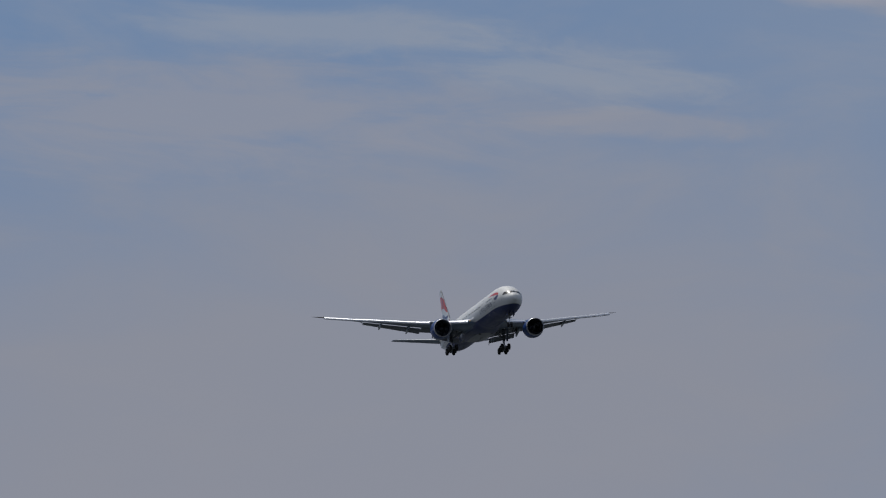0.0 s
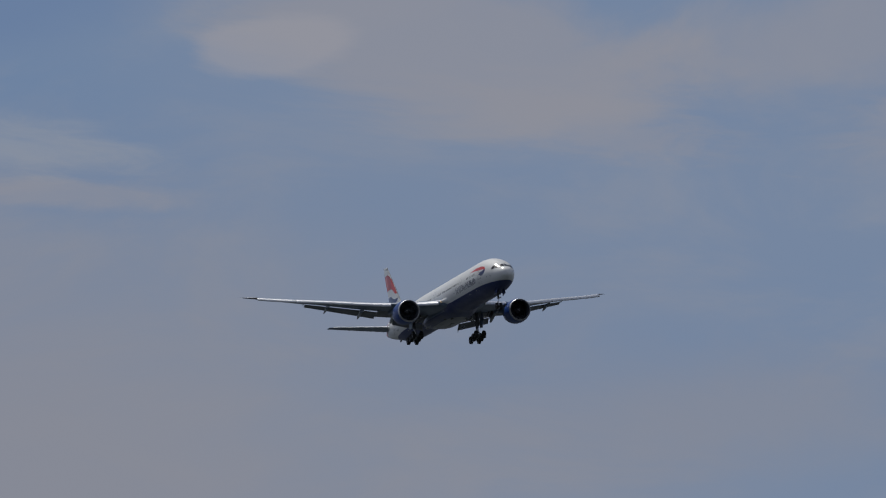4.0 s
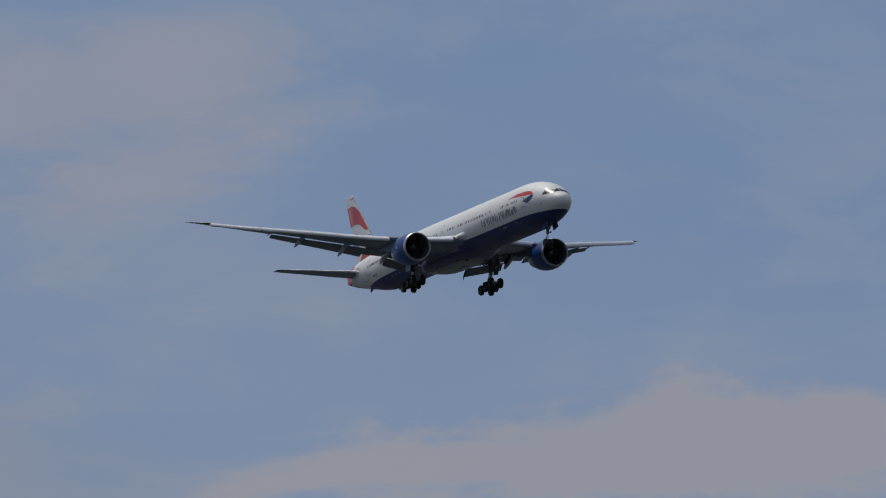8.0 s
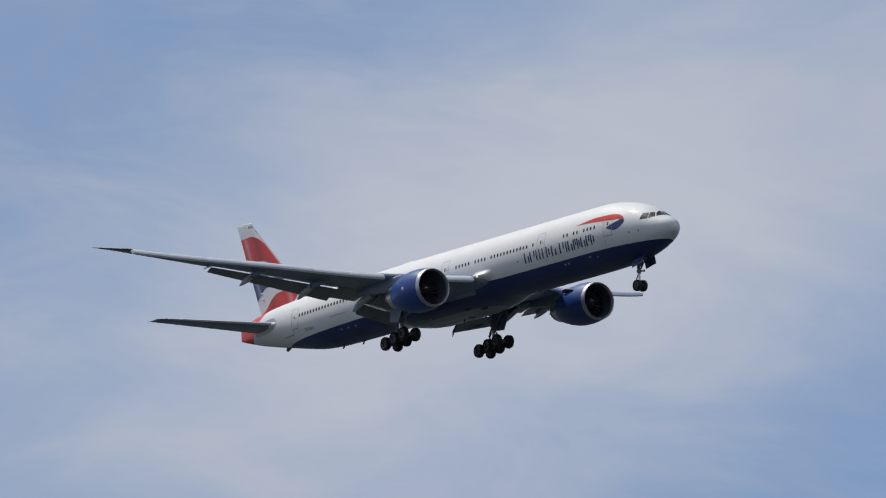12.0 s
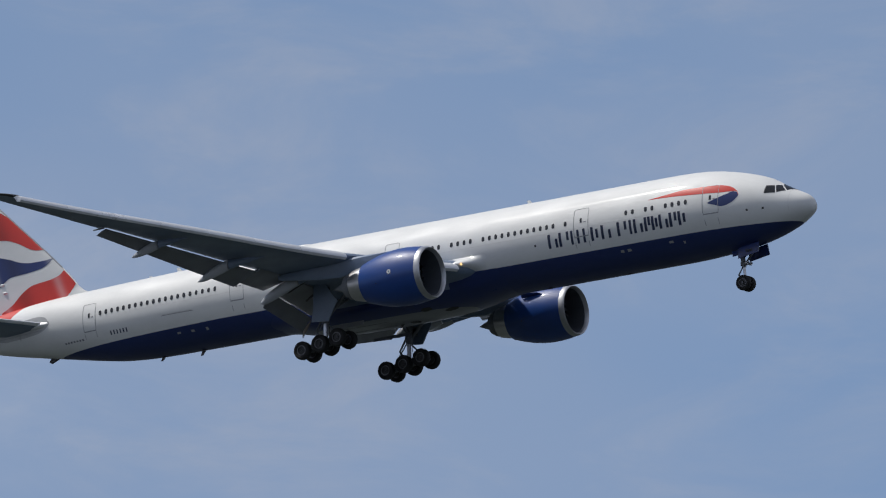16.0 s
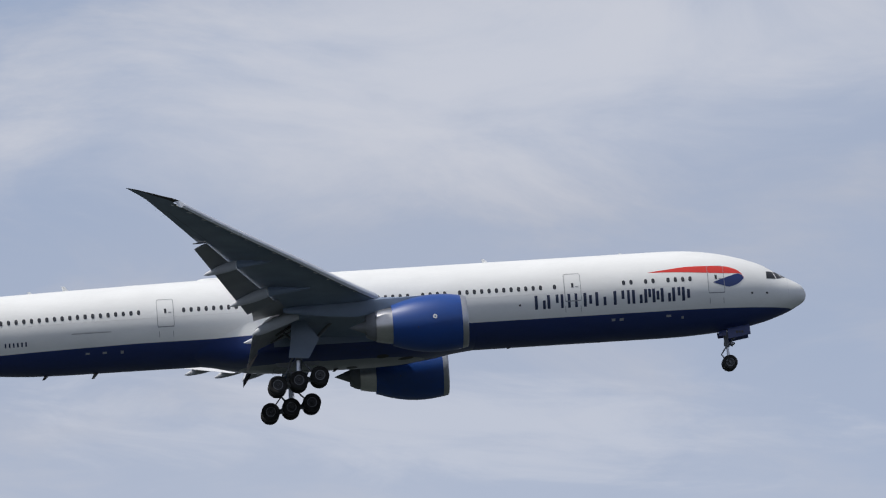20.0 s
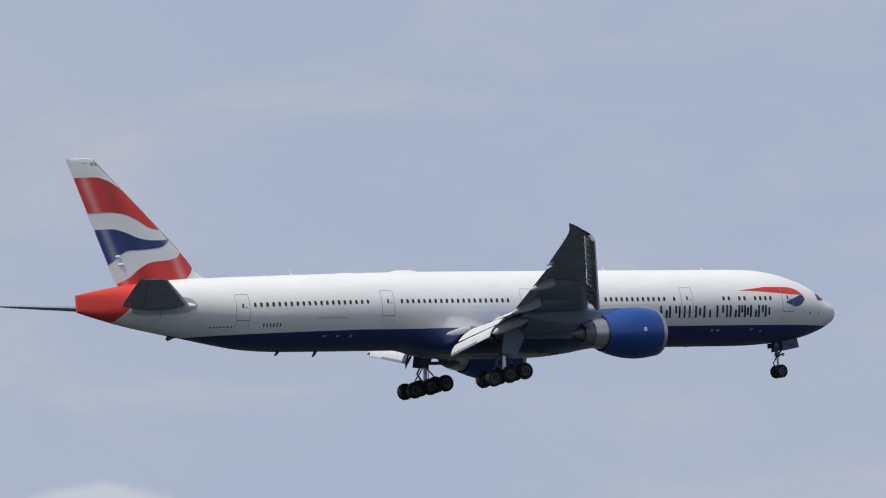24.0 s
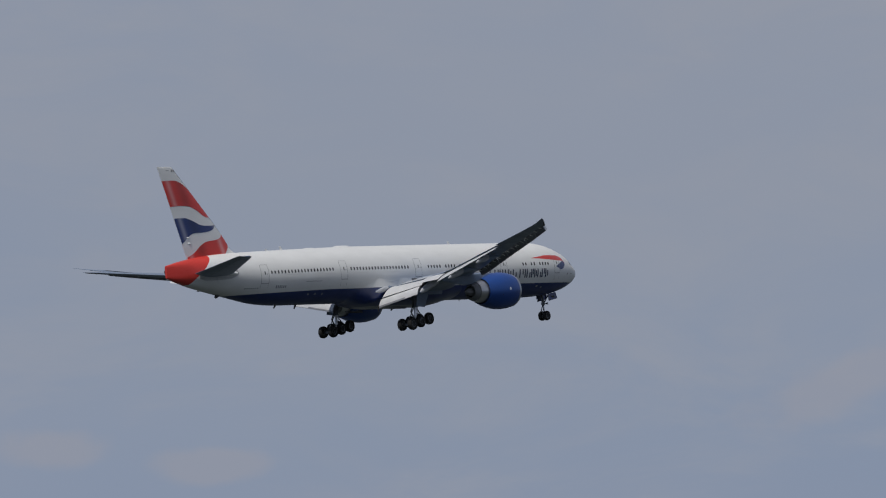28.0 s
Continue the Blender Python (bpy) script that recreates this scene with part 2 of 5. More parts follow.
# bearing, height, half widths (degrees), tilt, texture, its weight, soft range, amount, tone
CLOUDS = (
    (-74.5, 5.4, 10.5, 3.5, 0, "w", 0.5, 0.0, 0.8, 0.85, DULL),
    (-72.7, 9.4, 1.8, 0.6, 0, "w", 0.7, 0.0, 0.6, 0.45, (0.17, 0.26, 0.45)),
    (-75.7, 8.0, 4.4, 0.62, -3, "f", 1.8, 0.05, 0.85, 0.62, PINK),
    (-74.7, 8.62, 2.3, 0.26, -5, "f", 1.7, 0.05, 0.8, 0.60, PALE),
    (-72.7, 8.2, 1.7, 0.34, -8, "f", 1.9, 0.1, 0.8, 0.58, PALE),
    (-72.1, 7.76, 1.5, 0.18, -4, "f", 1.6, 0.1, 0.8, 0.50, PINK),
    (-68.7, 8.80, 2.5, 0.80, -10, "w", 1.5, 0.05, 0.55, 0.72, PINK),
    (-70.35, 8.86, 0.85, 0.30, 4, "w", 1.5, 0.1, 0.5, 0.60, (0.425, 0.415, 0.45)),
    (-67.7, 8.15, 1.8, 0.45, -12, "f", 1.9, 0.1, 0.8, 0.55, PINK),
    (-65.5, 8.75, 3.0, 0.75, 4, "w", 1.5, 0.0, 0.75, 0.62, PINK),
    (-64.6, 8.12, 1.7, 0.50, 12, "f", 1.9, 0.05, 0.85, 0.55, PINK),
    (-66.6, 5.7, 2.8, 0.80, 0, "w", 0.9, 0.0, 0.8, 0.55, DULL),
    (-63.9, 5.5, 0.8, 0.20, 24, "f", 1.6, 0.1, 0.7, 0.5, PINK),
    (-59.7, 5.84, 4.2, 0.64, 2, "w", 1.8, 0.14, 0.46, 0.85, PINK),
    (-57.0, 6.12, 2.0, 0.42, 4, "w", 1.6, 0.1, 0.5, 0.65, PINK),
    (-57.0, 9.4, 3.4, 0.6, -14, "f", 1.8, 0.1, 1.0, 0.38, PALE),
    (-51.5, 6.25, 2.5, 0.75, 6, "w", 1.4, 0.1, 0.65, 0.75, PINK),
    (-49.2, 9.2, 7.6, 2.8, 20, "w", 0.7, -0.1, 1.0, 0.88, WARM),
    (-44.5, 10.8, 5.2, 1.6, 14, "w", 0.9, 0.0, 1.1, 0.5, PALE),
    (-34.6, 9.8, 5.0, 3.0, 0, "w", 0.6, 0.0, 0.8, 0.62, (0.46, 0.485, 0.545)),
    (-35.2, 12.3, 3.6, 0.5, 2, "f", 1.8, 0.1, 0.8, 0.6, PALE),
    (-11.8, 9.2, 2.1, 0.75, 16, "w", 1.8, 0.1, 0.8, 0.75, GREY),
    (-6.2, 11.3, 4.0, 1.5, 10, "w", 1.3, 0.0, 0.9, 0.8, GREY),
    (1.0, 11.5, 5.0, 1.2, -4, "w", 1.3, 0.0, 0.9, 0.8, WARM),
    (9.6, 11.4, 6.5, 1.3, 4, "w", 1.4, 0.0, 0.9, 0.8, WARM),
    (8.8, 8.5, 4.5, 0.6, -4, "f", 1.9, 0.1, 0.9, 0.55, WARM),
    (17.5, 10.2, 5.0, 0.9, 0, "f", 1.9, 0.1, 0.9, 0.5, WARM),
    (-6.0, 8.2, 11.0, 2.4, 0, "w", 0.9, 0.0, 0.7, 0.68, (0.435, 0.45, 0.515)),
    (-38.5, 10.6, 6.5, 2.6, 0, "w", 0.8, 0.0, 0.9, 0.6, (0.37, 0.405, 0.48)),
    (9.0, 7.6, 8.5, 2.2, 0, "w", 0.9, 0.0, 0.9, 0.28, (0.44, 0.47, 0.54)),
    (-10.8, 10.6, 3.4, 2.8, 0, "w", 0.5, 0.0, 0.8, 0.34, (0.47, 0.48, 0.53)),
    (57.5, 4.2, 9.0, 3.4, 0, "w", 0.5, 0.0, 0.8, 0.6, (0.350, 0.370, 0.424)),
    (36.1, 4.42, 0.9, 0.32, 0, "p", 1.5, 0.1, 0.5, 0.7, WARM),
    (60.4, 2.2, 1.1, 0.32, 14, "p", 1.9, 0.15, 0.7, 0.5, PINK),
    (53.8, 2.0, 0.7, 0.26, 0, "p", 1.7, 0.1, 0.6, 0.5, PINK),
    (55.2, 1.8, 0.6, 0.20, 0, "p", 1.7, 0.1, 0.6, 0.5, PINK),
    (51.0, 1.95, 1.5, 0.24, 0, "p", 1.8, 0.15, 0.7, 0.4, PINK),
)
world_sky()
sun = new("sun", bpy.data.lights.new("sun", "SUN"))
sun.data.energy, sun.data.angle, sun.data.color = 2.95, radians(0.55), (1.0, 0.935, 0.835)
sun.matrix_world = look(SUN * 300, (0, 0, 0))


# ---- materials ----
def paint(name, base, rough=0.3, metal=0.0, wear=0.10, streak=0.35, coat=0.0, bump=0.0, scale=1.0):
    """Painted or bare surface with broad staining, streaks along the airflow and fine grain."""
    m = bpy.data.materials.new(name)
    m.use_nodes = True
    nt = m.node_tree
    b = nt.nodes["Principled BSDF"]
    co = nt.nodes.new("ShaderNodeTexCoord")
    mp = nt.nodes.new("ShaderNodeMapping")
    nt.links.new(co.outputs["Object"], mp.inputs[0])
    mp.inputs["Scale"].default_value = (streak * scale, scale, scale)
    big, fine = nt.nodes.new("ShaderNodeTexNoise"), nt.nodes.new("ShaderNodeTexNoise")
    for n, s, d in ((big, 0.9, 5), (fine, 9.0, 6)):
        nt.links.new(mp.outputs[0], n.inputs["Vector"])
        n.inputs["Scale"].default_value, n.inputs["Detail"].default_value = s, d
    add = nt.nodes.new("ShaderNodeMath")
    add.operation = "MULTIPLY_ADD"
    nt.links.new(fine.outputs[0], add.inputs[0])
    add.inputs[1].default_value = 0.35
    nt.links.new(big.outputs[0], add.inputs[2])
    rng = nt.nodes.new("ShaderNodeMapRange")
    nt.links.new(add.outputs[0], rng.inputs[0])
    rng.inputs[1].default_value, rng.inputs[2].default_value = 0.45, 0.95
    rng.inputs[3].default_value, rng.inputs[4].default_value = 1.0 + wear * 0.4, 1.0 - wear
    tint = nt.nodes.new("ShaderNodeVectorMath")
    tint.operation = "SCALE"
    if isinstance(base, tuple):
        tint.inputs[0].default_value = base
    else:
        nt.links.new(base(nt, co), tint.inputs[0])
    nt.links.new(rng.outputs[0], tint.inputs["Scale"])
    nt.links.new(tint.outputs[0], b.inputs["Base Color"])
    rr = nt.nodes.new("ShaderNodeMapRange")
    nt.links.new(add.outputs[0], rr.inputs[0])
    rr.inputs[1].default_value, rr.inputs[2].default_value = 0.4, 1.0
    rr.inputs[3].default_value, rr.inputs[4].default_value = rough * 0.85, min(1.0, rough * 1.35)
    nt.links.new(rr.outputs[0], b.inputs["Roughness"])
    b.inputs["Metallic"].default_value = metal
    b.inputs["Coat Weight"].default_value = coat
    b.inputs["Coat Roughness"].default_value = 0.08
    if bump:
        bp = nt.nodes.new("ShaderNodeBump")
        bp.inputs["Strength"].default_value, bp.inputs["Distance"].default_value = bump, 0.02
        nt.links.new(fine.outputs[0], bp.inputs["Height"])
        nt.links.new(bp.outputs[0], b.inputs["Normal"])
    return m


WING_GREY = (0.185, 0.24, 0.34)
WHITE, NAVY, RED, BLUE = (0.75, 0.762, 0.76), (0.009, 0.027, 0.135), (0.62, 0.040, 0.028), (0.008, 0.055, 0.26)


def livery(nt, co):
    """White upper hull, navy keel and red tail cone, parted by painted lines along the hull."""
    sep = nt.nodes.new("ShaderNodeSeparateXYZ")
    nt.links.new(co.outputs["Object"], sep.inputs[0])

    def m(op, a, b):
        n = nt.nodes.new("ShaderNodeMath")
        n.operation = op
        for i, v in enumerate((a, b)):
            if isinstance(v, (int, float)):
                n.inputs[i].default_value = v
            else:
                nt.links.new(v, n.inputs[i])
        return n.outputs[0]

    aft = m("SUBTRACT", 37.0, sep.outputs[0])
    line = m("SUBTRACT", -1.66, m("MULTIPLY", m("MAXIMUM", m("SUBTRACT", aft, 48.0), 0.0), 0.020))
    low = m("LESS_THAN", sep.outputs[2], line)
    tail = m("GREATER_THAN", aft, m("SUBTRACT", 68.95, m("MULTIPLY", sep.outputs[2], 1.2)))

    def mix(f, a, b):
        n = nt.nodes.new("ShaderNodeMix")
        n.data_type = "RGBA"
        nt.links.new(f, n.inputs[0])
        for v, i in ((a, n.inputs[6]), (b, n.inputs[7])):
            if isinstance(v, tuple):
                i.default_value = (*v, 1)
            else:
                nt.links.new(v, i)
        return n.outputs[2]

    return mix(tail, mix(low, WHITE, NAVY), RED)


def fairing_colour(nt, co):
    """White root, navy flank and grey flat underside of the wing-body fairing."""
    sep = nt.nodes.new("ShaderNodeSeparateXYZ")
    nt.links.new(co.outputs["Object"], sep.inputs[0])
    r = nt.nodes.new("ShaderNodeMapRange")
    nt.links.new(sep.outputs[2], r.inputs[0])
    r.inputs[1].default_value, r.inputs[2].default_value = -5.0, 0.0
    ramp = nt.nodes.new("ShaderNodeValToRGB")
    nt.links.new(r.outputs[0], ramp.inputs[0])
    ramp.color_ramp.interpolation = "CONSTANT"
    e = ramp.color_ramp.elements
    e[0].position, e[0].color = 0.0, (0.20, 0.215, 0.25, 1)
    e[1].position, e[1].color = 0.28, (*NAVY, 1)
    x = e.new(0.668)
    x.color = (*WHITE, 1)

    def m(op, a, b):
        n = nt.nodes.new("ShaderNodeMath")
        n.operation = op
        for i, v in enumerate((a, b)):
            if isinstance(v, (int, float)):
                n.inputs[i].default_value = v
            else:
                nt.links.new(v, n.inputs[i])
        return n.outputs[0]
    # grey wing root between its nose and the flaps
    root = m("MULTIPLY", m("GREATER_THAN", sep.outputs[2], -2.58), m("LESS_THAN", sep.outputs[2], -1.70))
    root = m("MULTIPLY", root, m("MULTIPLY", m("LESS_THAN", sep.outputs[0], 8.6), m("GREATER_THAN", sep.outputs[0], -1.6)))
    mixed = nt.nodes.new("ShaderNodeMix")
    mixed.data_type = "RGBA"
    nt.links.new(root, mixed.inputs[0])
    nt.links.new(ramp.outputs[0], mixed.inputs[6])
    mixed.inputs[7].default_value = (*WING_GREY, 1)
    return mixed.outputs[2]


M_HULL = paint("hull_paint", livery, 0.55, wear=0.07, coat=0.25)
M_FAIRING = paint("fairing_paint", fairing_colour, 0.32, wear=0.10, coat=0.2)
M_WHITE = paint("white_paint", WHITE, 0.32, wear=0.06, coat=0.3)


def rippled(base):
    """Stripe colour with painted lighter and darker bands that run along the fin's trailing edge."""
    def colour(nt, co):
        sep = nt.nodes.new("ShaderNodeSeparateXYZ")
        nt.links.new(co.outputs["Object"], sep.inputs[0])

        def m(op, a, b):
            n = nt.nodes.new("ShaderNodeMath")
            n.operation = op
            for i, v in enumerate((a, b)):
                if isinstance(v, (int, float)):
                    n.inputs[i].default_value = v
                else:
                    nt.links.new(v, n.inputs[i])
            return n.outputs[0]
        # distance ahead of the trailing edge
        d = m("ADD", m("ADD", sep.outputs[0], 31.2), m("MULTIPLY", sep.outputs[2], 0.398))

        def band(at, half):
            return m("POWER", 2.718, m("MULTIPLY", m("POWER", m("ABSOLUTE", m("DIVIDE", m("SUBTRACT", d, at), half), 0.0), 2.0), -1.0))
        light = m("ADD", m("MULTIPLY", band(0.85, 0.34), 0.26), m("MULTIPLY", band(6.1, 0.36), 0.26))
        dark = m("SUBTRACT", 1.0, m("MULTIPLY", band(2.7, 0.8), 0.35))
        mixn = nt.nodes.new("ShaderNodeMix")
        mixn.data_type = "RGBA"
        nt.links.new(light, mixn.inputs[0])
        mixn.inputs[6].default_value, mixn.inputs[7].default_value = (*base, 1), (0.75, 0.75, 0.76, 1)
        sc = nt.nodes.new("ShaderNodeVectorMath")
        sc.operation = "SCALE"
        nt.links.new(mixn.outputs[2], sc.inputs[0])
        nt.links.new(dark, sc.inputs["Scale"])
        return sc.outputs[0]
    return colour


M_RED = paint("red_paint", RED, 0.30, wear=0.08, coat=0.3)
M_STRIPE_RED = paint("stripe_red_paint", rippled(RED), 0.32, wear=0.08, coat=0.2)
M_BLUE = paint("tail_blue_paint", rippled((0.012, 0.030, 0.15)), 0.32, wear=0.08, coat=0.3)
M_NAVY = paint("navy_paint", NAVY, 0.30, wear=0.08, coat=0.3)
M_COWL = paint("cowl_blue_paint", BLUE, 0.40, wear=0.14, coat=0.18)
M_WING = paint("wing_grey_paint", WING_GREY, 0.34, wear=0.12, streak=0.6, bump=0.02)
M_SLAT = paint("slat_bare_metal", (0.80, 0.82, 0.86), 0.30, metal=0.35, wear=0.12)
# flap grey in two copies: darkened for shaded undersides, lightened for sunlit tops
M_FLAP = paint("flap_shaded_grey", (0.24, 0.25, 0.28), 0.40, wear=0.18)
M_FLAP_LIT = paint("flap_sunlit_top", (0.62, 0.63, 0.65), 0.38, wear=0.12)
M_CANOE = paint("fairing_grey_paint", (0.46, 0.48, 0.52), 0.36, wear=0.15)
# slat backs: the shade of the hollow put into a darker colour
M_COVE_SHADE = paint("slat_back_shade", (0.17, 0.18, 0.20), 0.45, wear=0.25)
M_LIP = paint("polished_lip", (0.50, 0.51, 0.54), 0.40, metal=0.9, wear=0.12)
M_CORE = paint("bare_titanium", (0.60, 0.60, 0.61), 0.30, metal=0.95, wear=0.20)
M_PLUG = paint("burnt_metal", (0.10, 0.098, 0.10), 0.5, metal=0.7, wear=0.3)
M_NOZZLE = paint("grey_nozzle_metal", (0.19, 0.20, 0.22), 0.48, metal=0.3, wear=0.3)
M_DARK = paint("dark_duct", (0.03, 0.032, 0.036), 0.55, wear=0.2)
M_DUCT = paint("grey_duct", (0.075, 0.085, 0.105), 0.5, wear=0.2)
M_BLADE = paint("fan_blade", (0.17, 0.175, 0.19), 0.35, metal=0.5, wear=0.2)
M_TYRE = paint("tyre_rubber", (0.012, 0.012, 0.013), 0.75, wear=0.3, bump=0.2)
M_RIM = paint("wheel_rim", (0.055, 0.057, 0.062), 0.45, metal=0.4, wear=0.3)
M_FLANGE = paint("wheel_flange", (0.19, 0.195, 0.21), 0.4, metal=0.5, wear=0.3)
M_STRUT = paint("gear_strut_paint", (0.15, 0.16, 0.18), 0.42, metal=0.2, wear=0.3)
M_CHROME = paint("chrome_piston", (0.52, 0.53, 0.56), 0.28, metal=1.0, wear=0.1)
M_GLASS = paint("dark_glazing", (0.014, 0.016, 0.020), 0.28, wear=0.1)
M_WINDOW = paint("cabin_glazing", (0.050, 0.052, 0.060), 0.22, wear=0.1)
M_LINE = paint("seam_grey", (0.30, 0.31, 0.33), 0.5, wear=0.1)
M_SEAL = paint("worn_seal_plate", (0.50, 0.51, 0.52), 0.4, metal=0.2, wear=0.35)
M_SEAM = paint("skin_joint_grey", (0.64, 0.645, 0.65), 0.5, wear=0.1)
M_TEXT = paint("lettering_navy", (0.020, 0.030, 0.075), 0.35, wear=0.08)


def glow(name, col, strength):
    m = bpy.data.materials.new(name)
    m.use_nodes = True
    b = m.node_tree.nodes["Principled BSDF"]
    b.inputs["Base Color"].default_value = (*col, 1)
    b.inputs["Emission Color"].default_value = (*col, 1)
    b.inputs["Emission Strength"].default_value = strength
    return m


M_LAMP = glow("landing_lamp", (1.0, 0.62, 0.22), 1.3)


def ground_mat():
    m = bpy.data.materials.new("grassland")
    m.use_nodes = True
    nt = m.node_tree
    b = nt.nodes["Principled BSDF"]
    co = nt.nodes.new("ShaderNodeTexCoord")
    a, c = nt.nodes.new("ShaderNodeTexNoise"), nt.nodes.new("ShaderNodeTexNoise")
    for n, s in ((a, 0.012), (c, 0.6)):
        nt.links.new(co.outputs["Object"], n.inputs["Vector"])
        n.inputs["Scale"].default_value, n.inputs["Detail"].default_value = s, 6
    mx = nt.nodes.new("ShaderNodeMath")
    mx.operation = "MULTIPLY_ADD"
    nt.links.new(c.outputs[0], mx.inputs[0])
    mx.inputs[1].default_value = 0.4
    nt.links.new(a.outputs[0], mx.inputs[2])
    ramp = nt.nodes.new("ShaderNodeValToRGB")
    nt.links.new(mx.outputs[0], ramp.inputs[0])
    e = ramp.color_ramp.elements
    e[0].position, e[0].color = 0.5, (0.014, 0.020, 0.018, 1)
    e[1].position, e[1].color = 0.9, (0.028, 0.036, 0.033, 1)
    # aerial haze painted into the ground: paler and bluer with distance
    far = nt.nodes.new("ShaderNodeVectorMath")
    far.operation = "LENGTH"
    nt.links.new(co.outputs["Object"], far.inputs[0])
    rng = nt.nodes.new("ShaderNodeMapRange")
    nt.links.new(far.outputs["Value"], rng.inputs[0])
    rng.inputs[1].default_value, rng.inputs[2].default_value = 700, 4000
    mx = nt.nodes.new("ShaderNodeMix")
    mx.data_type = "RGBA"
    nt.links.new(rng.outputs[0], mx.inputs[0])
    nt.links.new(ramp.outputs[0], mx.inputs[6])
    mx.inputs[7].default_value = (0.075, 0.085, 0.105, 1)
    nt.links.new(mx.outputs[2], b.inputs["Base Color"])
    b.inputs["Roughness"].default_value = 0.95
    return m


# ---- mesh helpers ----
def part(name, bm, material, parent, label="", angle=35, kind=""):
    """Links a bmesh as one mesh object under a thing or a part."""
    me = bpy.data.meshes.new(name)
    bmesh.ops.recalc_face_normals(bm, faces=bm.faces)
    bm.to_mesh(me)
    bm.free()
    for m in material if isinstance(material, list) else [material]:
        me.materials.append(m)
    me.polygons.foreach_set("use_smooth", [True] * len(me.polygons))
    me.set_sharp_from_angle(angle=radians(angle))
    ob = new(name, me)
    ob.parent = parent
    return tagged(ob, label, kind=kind)


def share(name, me, parent, m, label=""):
    ob = new(name, me)
    ob.parent = parent
    ob.matrix_basis = m
    return tagged(ob, label)


def curve(points):
    """A smooth monotone curve through a few (x, y) points."""
    xs, ys = [p[0] for p in points], [p[1] for p in points]
    n = len(xs)
    d = [(ys[i + 1] - ys[i]) / (xs[i + 1] - xs[i]) for i in range(n - 1)]
    t = [d[0]] + [0 if d[i - 1] * d[i] <= 0 else 2 * d[i - 1] * d[i] / (d[i - 1] + d[i]) for i in range(1, n - 1)] + [d[-1]]

    def f(x):
        if x <= xs[0]:
            return ys[0]
        if x >= xs[-1]:
            return ys[-1]
        i = max(j for j in range(n - 1) if xs[j] <= x)
        h = xs[i + 1] - xs[i]
        u = (x - xs[i]) / h
        return ((2 * u ** 3 - 3 * u * u + 1) * ys[i] + (u ** 3 - 2 * u * u + u) * h * t[i]
                + (3 * u * u - 2 * u ** 3) * ys[i + 1] + (u ** 3 - u * u) * h * t[i + 1])
    return f


def B(s, y, z):
    """Body place: s metres aft of the nose, y to the left, z above the hull's axis."""
    return Vector((37.0 - s, y, z))


def loft(rings, cap=True, closed=True, bm=None):
    bm = bm or bmesh.new()
    rows = [[bm.verts.new(p) for p in r] for r in rings]
    n = len(rings[0])
    for a, b in zip(rows, rows[1:]):
        for i in range(n if closed else n - 1):
            j = (i + 1) % n
            bm.faces.new((a[i], a[j], b[j], b[i]))
    if cap:
        bm.faces.new(rows[0][::-1])
        bm.faces.new(rows[-1])
    return bm


def tube(a, b, r0, r1=None, n=12, bm=None, cap=True):
    """A round bar from a to b."""
    a, b = Vector(a), Vector(b)
    q = (b - a).to_track_quat("Z", "Y").to_matrix()
    r1 = r0 if r1 is None else r1
    rings = [[p + q @ Vector((r * math.cos(2 * math.pi * i / n), r * math.sin(2 * math.pi * i / n), 0)) for i in range(n)] for p, r in ((a, r0), (b, r1))]
    return loft(rings, cap, True, bm)


def spin(profile, centre, axis="X", n=48, closed=False, bm=None):
    """Turns a profile of (along, radius) round an axis through centre; along runs aft for X, sideways for Y."""
    c = Vector(centre)
    rings = []
    for along, r in profile:
        ring = []
        for i in range(n):
            a = 2 * math.pi * i / n
            if axis == "X":
                ring.append(c + Vector((-along, r * math.cos(a), r * math.sin(a))))
            else:
                ring.append(c + Vector((r * math.cos(a), along, r * math.sin(a))))
        rings.append(ring)
    if closed:
        rings.append(rings[0])
    bm = loft(rings, False, True, bm)
    bmesh.ops.remove_doubles(bm, verts=bm.verts, dist=1e-5)
    return bm


def plate(points, thick, direction, bm=None):
    """A flat panel of a given outline and thickness."""
    bm = bm or bmesh.new()
    d = Vector(direction).normalized() * thick / 2
    a = [bm.verts.new(Vector(p) - d) for p in points]
    b = [bm.verts.new(Vector(p) + d) for p in points]
    n = len(points)
    bm.faces.new(a[::-1])
    bm.faces.new(b)
    for i in range(n):
        bm.faces.new((a[i], a[(i + 1) % n], b[(i + 1) % n], b[i]))
    return bm


def section(chord, tc, camber=0.015, n=14):
    """A closed wing section of (aft, up), from the trailing edge over the top and back below."""
    pts = []
    xs = [0.5 * (1 - math.cos(math.pi * i / n)) for i in range(n + 1)]

    def th(x):
        return 5 * tc * (0.2969 * math.sqrt(x) - 0.1260 * x - 0.3516 * x * x + 0.2843 * x ** 3 - 0.1015 * x ** 4) + 0.0012

    def cam_line(x):
        return camber * 4 * x * (1 - x)
    for x in reversed(xs):
        pts.append((x * chord, (cam_line(x) + th(x)) * chord))
    for x in xs[1:]:
        pts.append((x * chord, (cam_line(x) - th(x)) * chord))
    return pts


# ---- the airliner ----
airliner = tagged(new("airliner"), "white and navy wide-body twin-jet airliner, gear and flaps down, in flight", "airplane")

